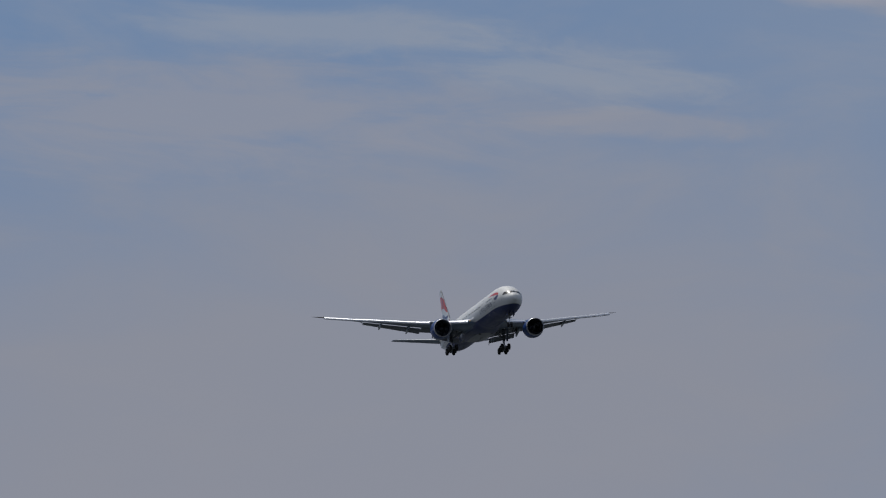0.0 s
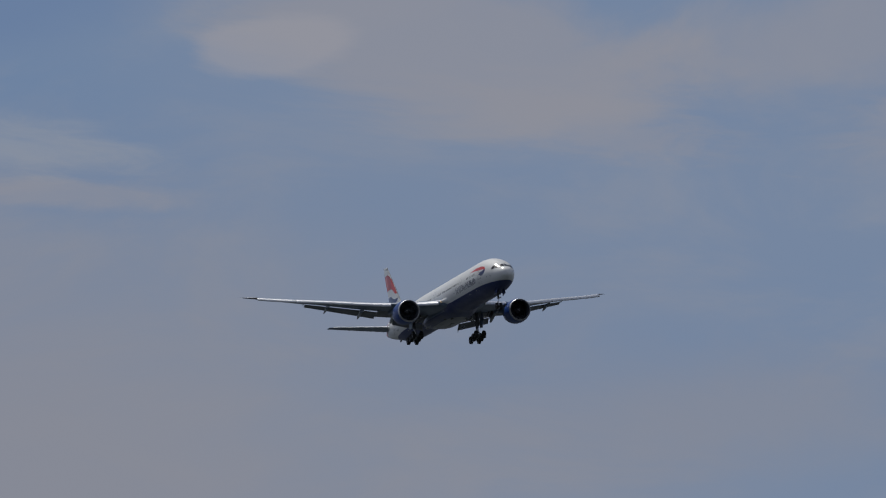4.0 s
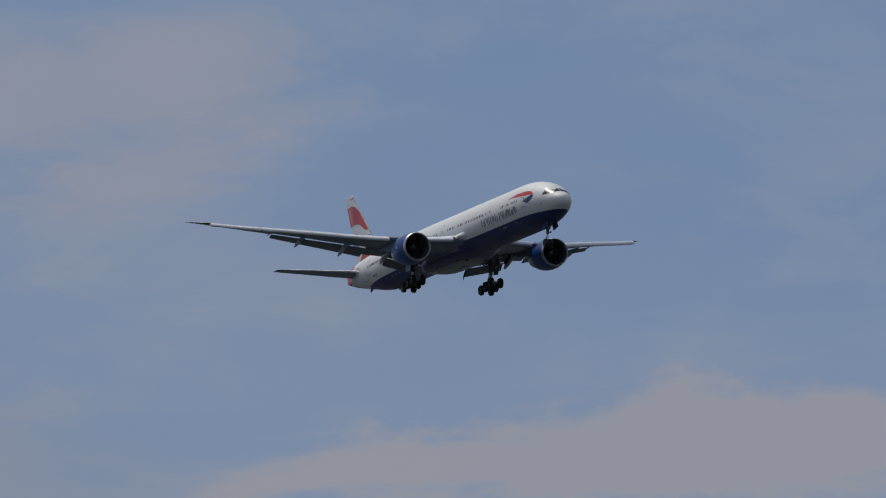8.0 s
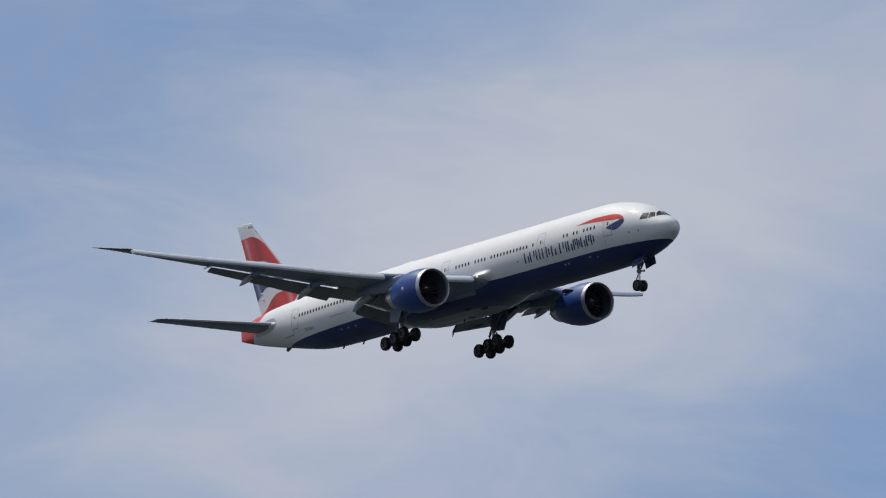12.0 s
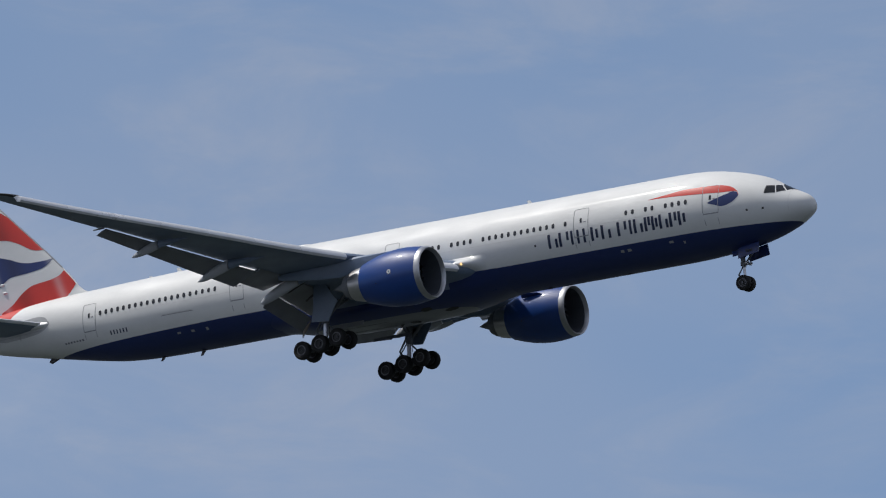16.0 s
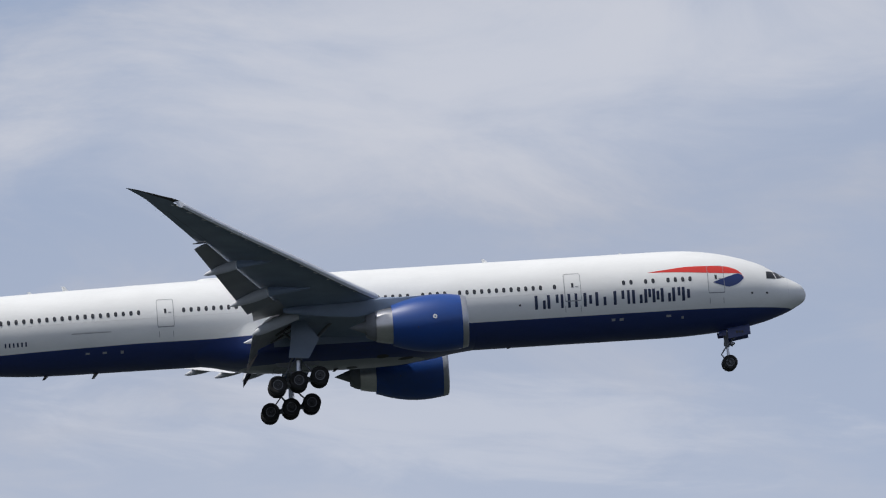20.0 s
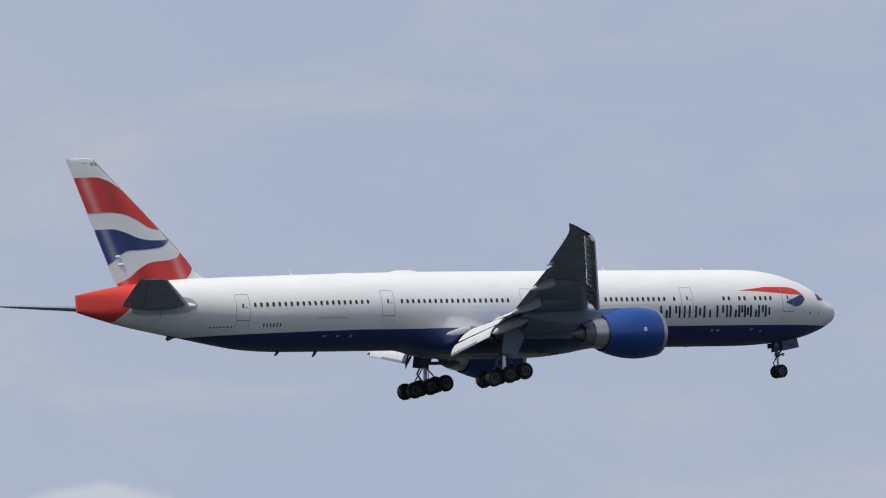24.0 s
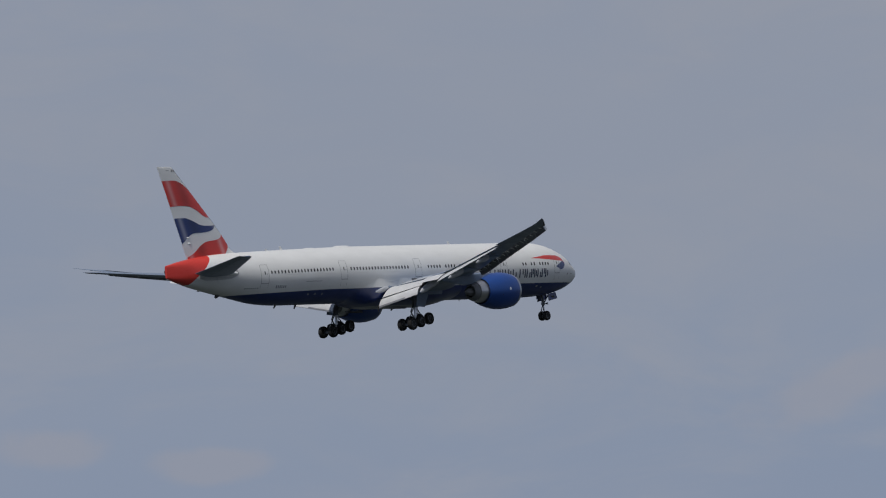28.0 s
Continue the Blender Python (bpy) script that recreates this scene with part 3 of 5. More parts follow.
top = curve([(0.12, -0.65), (0.22, -0.30), (0.5, 0.08), (0.9, 0.34), (1.4, 0.60), (2.1, 0.98), (2.7, 1.36), (3.3, 1.72), (4.2, 2.08), (5.0, 2.33), (6.0, 2.60), (7.2, 2.84), (8.2, 2.97), (9.4, 3.05), (11, 3.08), (40, 3.07), (50, 2.93), (56, 2.80), (60.5, 2.68), (64, 2.56), (68, 2.2), (71, 1.75), (72.7, 1.42)])
low = curve([(0.12, -0.65), (0.22, -0.98), (0.5, -1.24), (0.9, -1.48), (1.4, -1.74), (2.0, -1.98), (3.4, -2.42), (5.5, -2.82), (7.5, -3.0), (9.5, -3.1), (11, -3.12), (53, -3.12), (55.5, -3.08), (58, -2.92), (60, -2.62), (62.5, -2.16), (65.4, -1.62), (68.3, -1.04), (71, -0.36), (72.7, 0.10)])
wide = curve([(0.12, 0.02), (0.22, 0.36), (0.5, 0.72), (0.9, 1.04), (1.4, 1.34), (2.0, 1.64), (3.4, 2.16), (5.5, 2.68), (7.5, 2.97), (9.5, 3.08), (11, 3.1), (50, 3.1), (54, 3.04), (58, 2.82), (62, 2.42), (66, 1.80), (70, 0.88), (72.7, 0.12)])


square = curve([(64.0, 1.0), (67.0, 0.92), (70.5, 0.62), (72.7, 0.38)])


def hull_y(s, z):
    """Half width of the hull at a station and height."""
    c, h, e = (top(s) + low(s)) / 2, (top(s) - low(s)) / 2, square(s)
    return wide(s) * max(0.0, 1 - abs((z - c) / h) ** (2 / e)) ** (e / 2)


def hull_at(s, deg, off=0.0):
    """A place on the hull, deg degrees round from the crown towards the left."""
    c, h, a, e = (top(s) + low(s)) / 2, (top(s) - low(s)) / 2, radians(deg), square(s)
    u, v = math.sin(a), math.cos(a)
    return B(s, (wide(s) + off) * math.copysign(abs(u) ** e, u), c + (h + off) * math.copysign(abs(v) ** e, v))


def hull_ring(s, n=72, off=0.0):
    return [hull_at(s, 360 * i / n, off) for i in range(n)]


def fuselage():
    st = [0.12, 0.15, 0.19, 0.25, 0.33, 0.43, 0.55, 0.7, 0.9, 1.1] + [1.3 + 0.25 * i for i in range(36)] + [11 + 1.5 * i for i in range(27)] + [52 + 0.5 * i for i in range(41)] + [72.4, 72.7]
    return part("fuselage", loft([hull_ring(s) for s in st]), M_HULL, airliner, "glossy white upper hull over a navy keel")


HULL = fuselage()


def skin(s0, s1, up, dn, side, material, name, parent, y_of, off=0.012, ns=24, nz=6, label=""):
    """Paint that lies on the skin between two lines up(s) and dn(s)."""
    bm = bmesh.new()
    rows = []
    for i in range(ns + 1):
        s = s0 + (s1 - s0) * i / ns
        a, b = up(s), dn(s)
        rows.append([bm.verts.new(B(s, side * (y_of(s, b + (a - b) * k / nz) + off), b + (a - b) * k / nz)) for k in range(nz + 1)])
    for r, q in zip(rows, rows[1:]):
        for k in range(nz):
            bm.faces.new((r[k], r[k + 1], q[k + 1], q[k]))
    return part(name, bm, material, parent, label)


def flat(v):
    return lambda s: v


# kind, aft end and width of each shape of the name
NAME = (("pair", 19.91, 0.80), ("pair", 19.02, 0.84), ("bar", 18.05, 0.20), ("bar", 17.62, 0.34), ("bar", 17.05, 0.20), ("pair", 16.42, 0.62), ("pair", 15.58, 0.80),
        ("pair", 14.28, 0.80), ("bar", 13.30, 0.20), ("pair", 12.95, 0.76), ("pair", 12.08, 0.52), ("pair", 11.50, 0.52), ("pair", 10.90, 0.74), ("pair", 10.08, 0.62), ("pair", 9.38, 0.60))


def hull_details():
    # radome seam and cockpit glazing
    bm = loft([[hull_at(s, -112 + 224 * i / 48, 0.006) for i in range(49)] for s in (1.52, 1.545)], False, False)
    part("radome_seam", bm, M_SEAM, HULL)
    def ang(s, z):
        c, h = (top(s) + low(s)) / 2, (top(s) - low(s)) / 2
        return s, math.degrees(math.acos(max(-1.0, min(1.0, (z - c) / h))))
    panes = (((1.40, 2), (2.42, 2), ang(2.20, 0.95), ang(1.76, 0.50)),
             (ang(1.83, 0.48), ang(2.26, 0.96), ang(2.55, 0.97), ang(2.32, 0.36)),
             (ang(2.39, 0.35), ang(2.59, 0.94), ang(3.07, 0.95), ang(3.10, 0.35)))
    for side in (-1, 1):
        for p in panes:
            bm = bmesh.new()
            n = 6
            grid = []
            for i in range(n + 1):
                u = i / n
                row = []
                for k in range(n + 1):
                    v = k / n
                    s = (p[0][0] * (1 - v) + p[1][0] * v) * (1 - u) + (p[3][0] * (1 - v) + p[2][0] * v) * u
                    d = (p[0][1] * (1 - v) + p[1][1] * v) * (1 - u) + (p[3][1] * (1 - v) + p[2][1] * v) * u
                    row.append(bm.verts.new(hull_at(s, side * d, 0.014)))
                grid.append(row)
            for a, b in zip(grid, grid[1:]):
                for k in range(n):
                    bm.faces.new((a[k], a[k + 1], b[k + 1], b[k]))
            part("cockpit_window", bm, M_GLASS, HULL, "dark cockpit pane")
    # cabin windows
    rows = [8.72 + 0.525 * i for i in range(4)] + [11.37, 11.90, 12.95, 13.48, 18.42] + [19.42 + 0.525 * i for i in range(12)] + [26.25 + 0.525 * i for i in range(4)] + [28.9 + 0.525 * i for i in range(5)] + [34.7 + 0.532 * i for i in range(20)] + [48.0 + 0.541 * i for i in range(20)]
    bm = bmesh.new()
    n = 14
    rings = []
    for k, out in ((1.0, -0.02), (1.0, 0.010), (0.86, 0.016)):
        ring = []
        for i in range(n):
            a = 2 * math.pi * i / n
            ca, sa = math.cos(a), math.sin(a)
            x = 0.118 * k * math.copysign(abs(ca) ** 0.75, ca)
            z = 0.182 * k * math.copysign(abs(sa) ** 0.75, sa)
            ring.append(Vector((x, (math.sqrt(3.1 ** 2 - (0.48 + z) ** 2) - math.sqrt(3.1 ** 2 - 0.48 ** 2)) + out, z)))
        rings.append(ring)
    loft(rings, True, True, bm)
    first = part("cabin_window", bm, M_WINDOW, HULL, "small dark oval cabin window")
    me = first.data
    used = False
    for s in rows:
        for side in (-1, 1):
            z = 0.48 if s < 47 else 0.48 - (s - 47) * 0.014
            y = hull_y(s, z) + (0.0 if s < 50 else 0.012)
            taper = math.degrees(math.atan2(hull_y(s - 0.3, z) - hull_y(s + 0.3, z), 0.6))
            turn = -taper if side > 0 else 180 + taper
            m = Matrix.Translation(B(s, side * y, z)) @ pose(0, 0, 0, 0, 0, turn)
            if not used:
                first.matrix_basis, used = m, True
            else:
                share("cabin_window", me, HULL, m, "small dark oval cabin window")
    # cabin doors: a sunken seam round each, a little window and a handle
    for s, z0, z1 in ((6.85, -0.62, 1.42), (17.15, -0.62, 1.42), (32.85, -0.62, 1.42), (46.12, -0.66, 1.38), (59.35, -0.88, 1.18)):
        for side in (-1, 1):
            w, t, r = 0.60, 0.034, 0.16

            def outline(g, off):
                pts = []
                for cx, cz, a0 in ((w - r, z1 - r, 0), (-w + r, z1 - r, 90), (-w + r, z0 + r, 180), (w - r, z0 + r, 270)):
                    for k in range(5):
                        a = radians(a0 + 22.5 * k)
                        pts.append((s - (cx + (r + g) * math.cos(a)), cz + (r + g) * math.sin(a)))
                full = []
                for (s1, q1), (s2, q2) in zip(pts, pts[1:] + pts[:1]):
                    m = 6 if abs(q1 - q2) > 0.5 else 1
                    full += [(s1 + (s2 - s1) * k / m, q1 + (q2 - q1) * k / m) for k in range(m)]
                return [B(a, side * (hull_y(a, b) + off), b) for a, b in full]
            bm = loft([outline(0, 0.004), outline(0, 0.014), outline(-t, 0.014), outline(-t, 0.004)], cap=False)
            door = part("cabin_door", bm, M_LINE, HULL, "closed cabin door outlined by its seam")
            skin(s - 0.08, s + 0.08, flat(z0 + 1.32), flat(z0 + 0.98), side, M_WINDOW, "door_window", door, hull_y, 0.014, 2, 3)
            skin(s - 0.42, s - 0.20, flat(z0 + 1.06), flat(z0 + 0.99), side, M_LINE, "door_handle", door, hull_y, 0.014, 2, 1)
            skin(s - 0.57, s + 0.57, flat(z0 + 0.05), flat(z0 - 0.02), side, M_LINE, "door_sill", door, hull_y, 0.02, 6, 1)
    # ribbon emblem behind the cockpit
    up = curve([(4.78, 0.42), (4.84, 0.62), (5.07, 0.92), (5.5, 1.18), (6.2, 1.36), (7.4, 1.42), (8.7, 1.42), (10.3, 1.28), (11.75, 1.13)])
    mid = curve([(4.78, 0.40), (4.95, 0.72), (5.25, 0.79), (6.0, 0.80), (7.5, 0.89), (10.3, 1.07), (11.75, 1.12)])
    b_up = curve([(4.80, 0.42), (4.92, 0.66), (5.25, 0.76), (5.6, 0.66), (6.3, 0.43), (7.07, 0.17)])
    b_dn = curve([(4.80, 0.40), (5.05, 0.16), (5.35, -0.04), (5.95, -0.21), (6.5, -0.06), (7.07, 0.15)])
    for side in (-1, 1):
        skin(4.80, 11.72, up, mid, side, M_RED, "emblem_ribbon", HULL, hull_y, 0.010, 48, 5, "red painted ribbon emblem")
        skin(4.82, 7.05, b_up, b_dn, side, M_NAVY, "emblem_ribbon", HULL, hull_y, 0.010, 28, 5, "navy painted ribbon emblem")
    # the airline's name on each flank, drawn as plain upright bars
    for side in (-1, 1):
        for i, (kind, s0, w) in enumerate(NAME):
            z0, z1 = -1.05, -0.08
            e = s0 - w
            lines = [((s0 - w / 2, z0), (s0 - w / 2, z1), 0.19)]
            if kind == "pair":
                lo, hi = ((0.0, 0.62), (0.38, 1.0), (0.18, 0.82))[i % 3]
                lines = [((s0 - 0.11, z0), (s0 - 0.11, z1), 0.21), ((e + 0.12, z0 + (z1 - z0) * lo), (e + 0.12, z0 + (z1 - z0) * hi), 0.20)]
            bm = bmesh.new()
            for (sa, za), (sb, zb), t in lines:
                q = []
                for k in range(6):
                    u = k / 5
                    sc, zc = sa + (sb - sa) * u, za + (zb - za) * u
                    pair = ((sc - t / 2, zc), (sc + t / 2, zc))
                    q.append([bm.verts.new(B(i, side * (hull_y(i, j) + 0.010), j)) for i, j in pair])
                for f, g in zip(q, q[1:]):
                    bm.faces.new((f[0], f[1], g[1], g[0]))
            part("name_shape", bm, M_TEXT, HULL, "navy painted shape of the airline's name")
        # registration and maker's marks as bars
        for i in range(6):
            skin(56.0 + 0.29 * i, 56.11 + 0.29 * i, flat(-1.10), flat(-1.40), side, M_TEXT, "marking_bar", HULL, hull_y, 0.012, 2, 2)
        for i in range(7):
            skin(60.2 + 0.29 * i, 60.33 + 0.29 * i, flat(-1.26), flat(-1.38), side, M_TEXT, "marking_bar", HULL, hull_y, 0.012, 2, 2)
        # service panels, static ports and seams
        for s, z, w, h in ((13.6, -1.95, 0.30, 0.16), (14.2, -1.95, 0.26, 0.16), (10.2, -1.92, 0.34, 0.14), (9.3, -2.05, 0.16, 0.16), (50.4, -2.05, 0.30, 0.14), (49.2, -2.05, 0.22, 0.18), (51.6, -2.05, 0.3, 0.12)):
            skin(s, s + w, flat(z), flat(z - h), side, M_LINE, "service_panel", HULL, hull_y, 0.012, 2, 2)
        skin(50.0, 52.8, flat(-0.76), flat(-0.80), side, M_LINE, "panel_seam", HULL, hull_y, 0.012, 8, 1)
        skin(50.1, 52.7, flat(-0.70), flat(-0.755), side, M_SEAM, "raised_strip", HULL, hull_y, 0.03, 8, 1)
        for s in (3.1, 20.9, 4.2):
            skin(s, s + 0.14, flat(-0.62), flat(-0.76), side, M_DARK, "static_port", HULL, hull_y, 0.012, 2, 2)
        for s in (6.35, 7.35, 16.6, 17.7, 45.6, 46.6, 58.8, 59.9):
            skin(s, s + 0.04, flat(-0.95), flat(-1.35), side, M_LINE, "panel_seam", HULL, hull_y, 0.011, 1, 3)
        skin(10.0, 56.0, flat(0.03), flat(0.012), side, M_SEAM, "skin_joint", HULL, hull_y, 0.008, 60, 1)
    # aerials, satellite hump, tail skid, drain masts
    for s, h, c in ((13.1, 0.16, 0.25), (22.9, 0.34, 0.42), (52.9, 0.42, 0.45), (55.4, 0.22, 0.35)):
        z = top(s) - 0.03
        plate([B(s - c / 2, 0, z), B(s + c / 2, 0, z), B(s + c / 2 + 0.12, 0, z + h), B(s + c * 0.1 + 0.06, 0, z + h)], 0.05, (0, 1, 0), bm := bmesh.new())
        part("blade_aerial", bm, M_WHITE, HULL, "white swept blade aerial")
    for s0, s1, h, w in ((41.2, 43.8, 0.13, 0.7), (47.2, 49.2, 0.05, 0.4)):
        rings = []
        for i in range(11):
            u = i / 10
            k = math.sqrt(max(0.0, 1 - (2 * u - 1) ** 4)) + 0.02
            s = s0 + (s1 - s0) * u
            rings.append([B(s, w * k * math.sin(a), top(s) - 0.12 + (h + 0.12) * k * math.cos(a)) for a in [math.pi * (j / 12 - 0.5) for j in range(13)]])
        part("satellite_hump", loft(rings, True), M_WHITE, HULL, "low white aerial hump on the crown")
    for s, h in ((51.1, 0.45), (54.6, 0.35), (34.0, 0.30), (21.5, 0.14), (15.0, 0.10)):
        z = low(s) + 0.05 if s > 48 or s < 24 else -3.78
        plate([B(s - 0.15, 0, z), B(s + 0.2, 0, z), B(s + 0.42, 0, z - h), B(s + 0.22, 0, z - h)], 0.05, (0, 1, 0), bm := bmesh.new())
        part("drain_mast", bm, M_PLUG, HULL, "dark drain mast under the hull")
    z = low(64.2)
    bm = plate([B(63.8, 0, z + 0.02), B(64.6, 0, z + 0.25), B(64.85, 0, z - 0.18), B(64.65, 0, z - 0.30)], 0.14, (0, 1, 0))
    part("tail_skid", bm, M_PLUG, HULL, "dark tail skid")


hull_details()


def belly():
    """Wing-body fairing: a swollen keel from ahead of the wing to behind it."""
    fore = curve([(23.8, 0.0), (25.5, 0.22), (27.5, 0.62), (30.0, 0.92), (32.5, 1.0)])
    aft = curve([(41.0, 1.0), (43.5, 0.78), (45.5, 0.40), (47.0, 0.10), (47.8, 0.0)])
    keel = curve([(38.0, 1.0), (40.0, 0.85), (42.0, 0.45), (44.0, 0.10), (45.0, 0.0)])
    rings = []
    n = 60
    for i in range(64):
        s = 23.8 + (47.8 - 23.8) * i / 63
        w = fore(s) if s < 36 else aft(s)
        edge = min(-0.38, -1.66 + (43.15 - s) * 0.44) if s > 36 else -0.45 + 0.07 * max(0.0, (s - 33.0) / 3.0)
        ring = []
        for j in range(n + 1):
            th = math.pi * j / n
            c, d = math.cos(th), math.sin(th)
            full = ((abs(c) / 3.52) ** 2.7 + (d / 3.86) ** 2.7) ** (-1 / 2.7)
            k = max(0.0, min(1.0, (edge + 3.07 * d) / 1.8)) ** 1.5
            fade = max(0.0, min(1.0, (s - 36.5) / 3.5)) if s > 36 else 1.0
            k *= fade + (1 - fade) * max(0.0, min(1.0, (d - 0.25) / 0.3))
            low_down = max(0.0, min(1.0, (d - 0.72) / 0.24))
            rad = 3.07 + (full - 3.07) * k * (w if s < 38 else w + (keel(s) - w) * low_down)
            ring.append(B(s, rad * c, -rad * d))
        rings.append(ring)
    b = part("belly_fairing", loft(rings, True), M_FAIRING, airliner, "swollen fairing under the hull, grey beneath")

    def under(s, y):
        """Height of the fairing's underside."""
        w = fore(s) if s < 36 else aft(s)
        best = None
        for i in range(181):
            th = math.pi * i / 180
            c, d = math.cos(th), math.sin(th)
            full = ((abs(c) / 3.52) ** 2.7 + (d / 3.86) ** 2.7) ** (-1 / 2.7)
            rad = 3.07 + (full - 3.07) * max(0.0, min(1.0, (-0.45 + 3.07 * d) / 1.25)) * w
            if best is None or abs(rad * c - y) < best[0]:
                best = (abs(rad * c - y), -rad * d)
        return best[1]
    for s, y, w, h in ((29.2, -1.2, 0.55, 0.22), (30.9, -1.9, 0.45, 0.20), (29.2, 1.2, 0.55, 0.22), (30.9, 1.9, 0.45, 0.20), (33.0, 0.0, 0.4, 0.4)):
        q = []
        for k in range(16):
            a = 2 * math.pi * k / 16
            q.append(B(s + w * math.cos(a), y + h * math.sin(a), under(s + w * math.cos(a), y + h * math.sin(a)) - 0.004))
        part("belly_vent", plate(q, 0.03, (0, 0, 1)), M_DARK, b, "dark oval air outlet")
    for sg in (-1, 1):
        for s0, s1, y0, y1 in ((34.6, 38.6, 0.06, 0.09), (34.6, 34.63, 0.06, 1.2), (38.6, 38.63, 0.06, 1.2), (34.6, 38.6, 1.2, 1.23)):
            q = [B(s, sg * y, -abs(under(34.6, y)) - 0.002) for s, y in ((s0, y0), (s1, y0), (s1, y1), (s0, y1))]
            part("well_door_seam", plate(q, 0.012, (0, 0, 1)), M_DARK, b)


belly()

# ---- wings ----
LE = curve([(2.6, 25.9), (10.3, 31.4), (20.0, 38.46), (29.0, 45.02), (29.9, 45.68), (30.25, 45.98), (31.2, 47.36), (32.1, 48.75), (32.4, 49.3)])
TE = curve([(2.6, 38.2), (10.0, 38.7), (13.3, 39.95), (22.40, 43.95)])
TE_OUT = curve([(22.41, 44.43), (28.9, 47.36), (30.6, 48.2), (32.1, 49.25), (32.4, 49.48)])
ZL = curve([(2.6, -1.42), (10.3, -0.74), (20.0, 0.93), (30.3, 2.86), (32.4, 3.43)])
TC = curve([(2.6, 0.135), (10.3, 0.115), (20, 0.105), (30, 0.09), (32.4, 0.10)])


WASH = curve([(2.6, -0.045), (10.3, -0.035), (22.0, 0.0), (30.0, 0.055), (32.4, 0.06)])


# flap track fairings: span, front, hinge, tail, droop, radius, depth under the wing
CANOES = ((19.3, 39.2, 41.7, 44.05, 0.50, 0.30, 0.36), (14.0, 36.4, 39.4, 42.15, 0.75, 0.36, 0.38), (8.8, 35.4, 37.0, 40.42, 1.10, 0.36, 0.44), (2.95, 36.8, 38.4, 40.75, 0.30, 0.26, 0.30))


def slat_chord(y):
    return 1.12 - 0.010 * y


def wing(side):
    name = "wing"
    rings = []
    for y in (2.6, 3.3, 4.2, 6, 8, 9.2, 10.3, 10.9, 13, 16, 19, 22, 22.40, 22.41, 24, 26, 28, 29.2, 29.9, 30.1, 30.5, 31.0, 31.5, 32.0, 32.3, 32.4):
        l, t = LE(y), (TE(y) if y <= 22.405 else TE_OUT(y))
        cut = 0.80 * slat_chord(y) if 3.9 < y < 30.05 else 0.0
        l += cut
        c = t - l
        rings.append([B(l + x, side * y, ZL(y) + ((0.14 - 0.005 * max(0, y - 10)) if cut else 0.02) + WASH(y) * x + zz) for x, zz in section(c, TC(y))])
    w = part(name, loft(rings), M_WING, airliner, "grey swept wing bent upwards in flight with a raked tip")
    # bare metal leading edge of the raked tip
    bm = bmesh.new()
    q = []
    for y in (30.08, 30.5, 31.0, 31.5, 32.0, 32.25):
        l, t = LE(y), TE_OUT(y)
        sec = [(x, zz) for x, zz in section(t - l, TC(y)) if x < 0.22 * (t - l)]
        q.append([bm.verts.new(B(l - 0.012 + x, side * y, ZL(y) + 0.02 + WASH(y) * x + zz * 1.10)) for x, zz in sec])
    for a, b in zip(q, q[1:]):
        for k in range(len(a) - 1):
            bm.faces.new((a[k], a[k + 1], b[k + 1], b[k]))
    part("tip_leading_edge", bm, M_PLUG, w, "dark leading edge of the raked tip")
    # leading-edge slats, drooped
    prof = ((0.0, -0.24), (0.02, -0.10), (0.10, 0.07), (0.26, 0.20), (0.48, 0.285), (0.76, 0.345), (1.0, 0.385), (0.84, 0.25), (0.66, 0.08), (0.52, -0.10), (0.42, -0.28), (0.34, -0.42), (0.14, -0.45))
    cuts = [10.95 + (30.2 - 10.95) * i / 7 for i in range(8)]
    for a, b in [(4.1, 8.7)] + list(zip(cuts, cuts[1:])):
        rings = []
        for k in range(5):
            y = a + 0.02 + (b - a - 0.04) * k / 4
            c = slat_chord(y)
            reach = 0.33 + 0.80 * c + (0.09 if b < 17 else -0.035)
            rings.append([B(LE(y) - 0.33 + x * reach, side * y, ZL(y) - 0.07 - 0.004 * y + z * c * 0.8 + 0.13 * x) for x, z in prof])
        bm = loft(rings)
        bm.faces.ensure_lookup_table()
        # rear faces take the darkened copy that stands for shade
        for i, f in enumerate(bm.faces):
            if i < 4 * len(prof) and 6 <= i % len(prof) < len(prof) - 1:
                f.material_index = 1
        part("slat", bm, [M_SLAT, M_COVE_SHADE], w, "extended bare metal slat with shade painted on its hollow back")
        # slat tracks, coloured white to stand in for sunlit dashes in the slot
        for y in (a + 0.25 * (b - a), a + 0.75 * (b - a)):
            bm = plate([B(LE(y) + 0.15, side * y, ZL(y) - 0.10), B(LE(y) + 1.0, side * y, ZL(y) + 0.07), B(LE(y) + 1.0, side * y, ZL(y) + 0.01), B(LE(y) + 0.15, side * y, ZL(y) - 0.18)], 0.09, (0, 1, 0))
            part("slat_track", bm, M_WHITE, w)

    def flap(name, y0, y1, lead, trail, material, tc=0.16, label="", camber=-0.03):
        rings = []
        for k in range(7):
            u = k / 6
            y = y0 + (y1 - y0) * u
            a = Vector(lead[0]).lerp(Vector(lead[1]), u)
            b = Vector(trail[0]).lerp(Vector(trail[1]), u)
            c = (b - a).length
            ax = (b - a).normalized()
            nz = Vector((-ax.y, ax.x))
            pts = []
            for x, z in section(c, tc * (0.5 if c > 3 else 1), camber, 8):
                p = a + ax * x + nz * z
                pts.append(B(p.x, side * y, p.y))
            rings.append(pts)
        bm = loft(rings)
        bmesh.ops.recalc_face_normals(bm, faces=bm.faces)
        # upward faces get the lighter copy, sunlight put into the colour
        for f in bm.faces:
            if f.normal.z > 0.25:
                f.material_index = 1
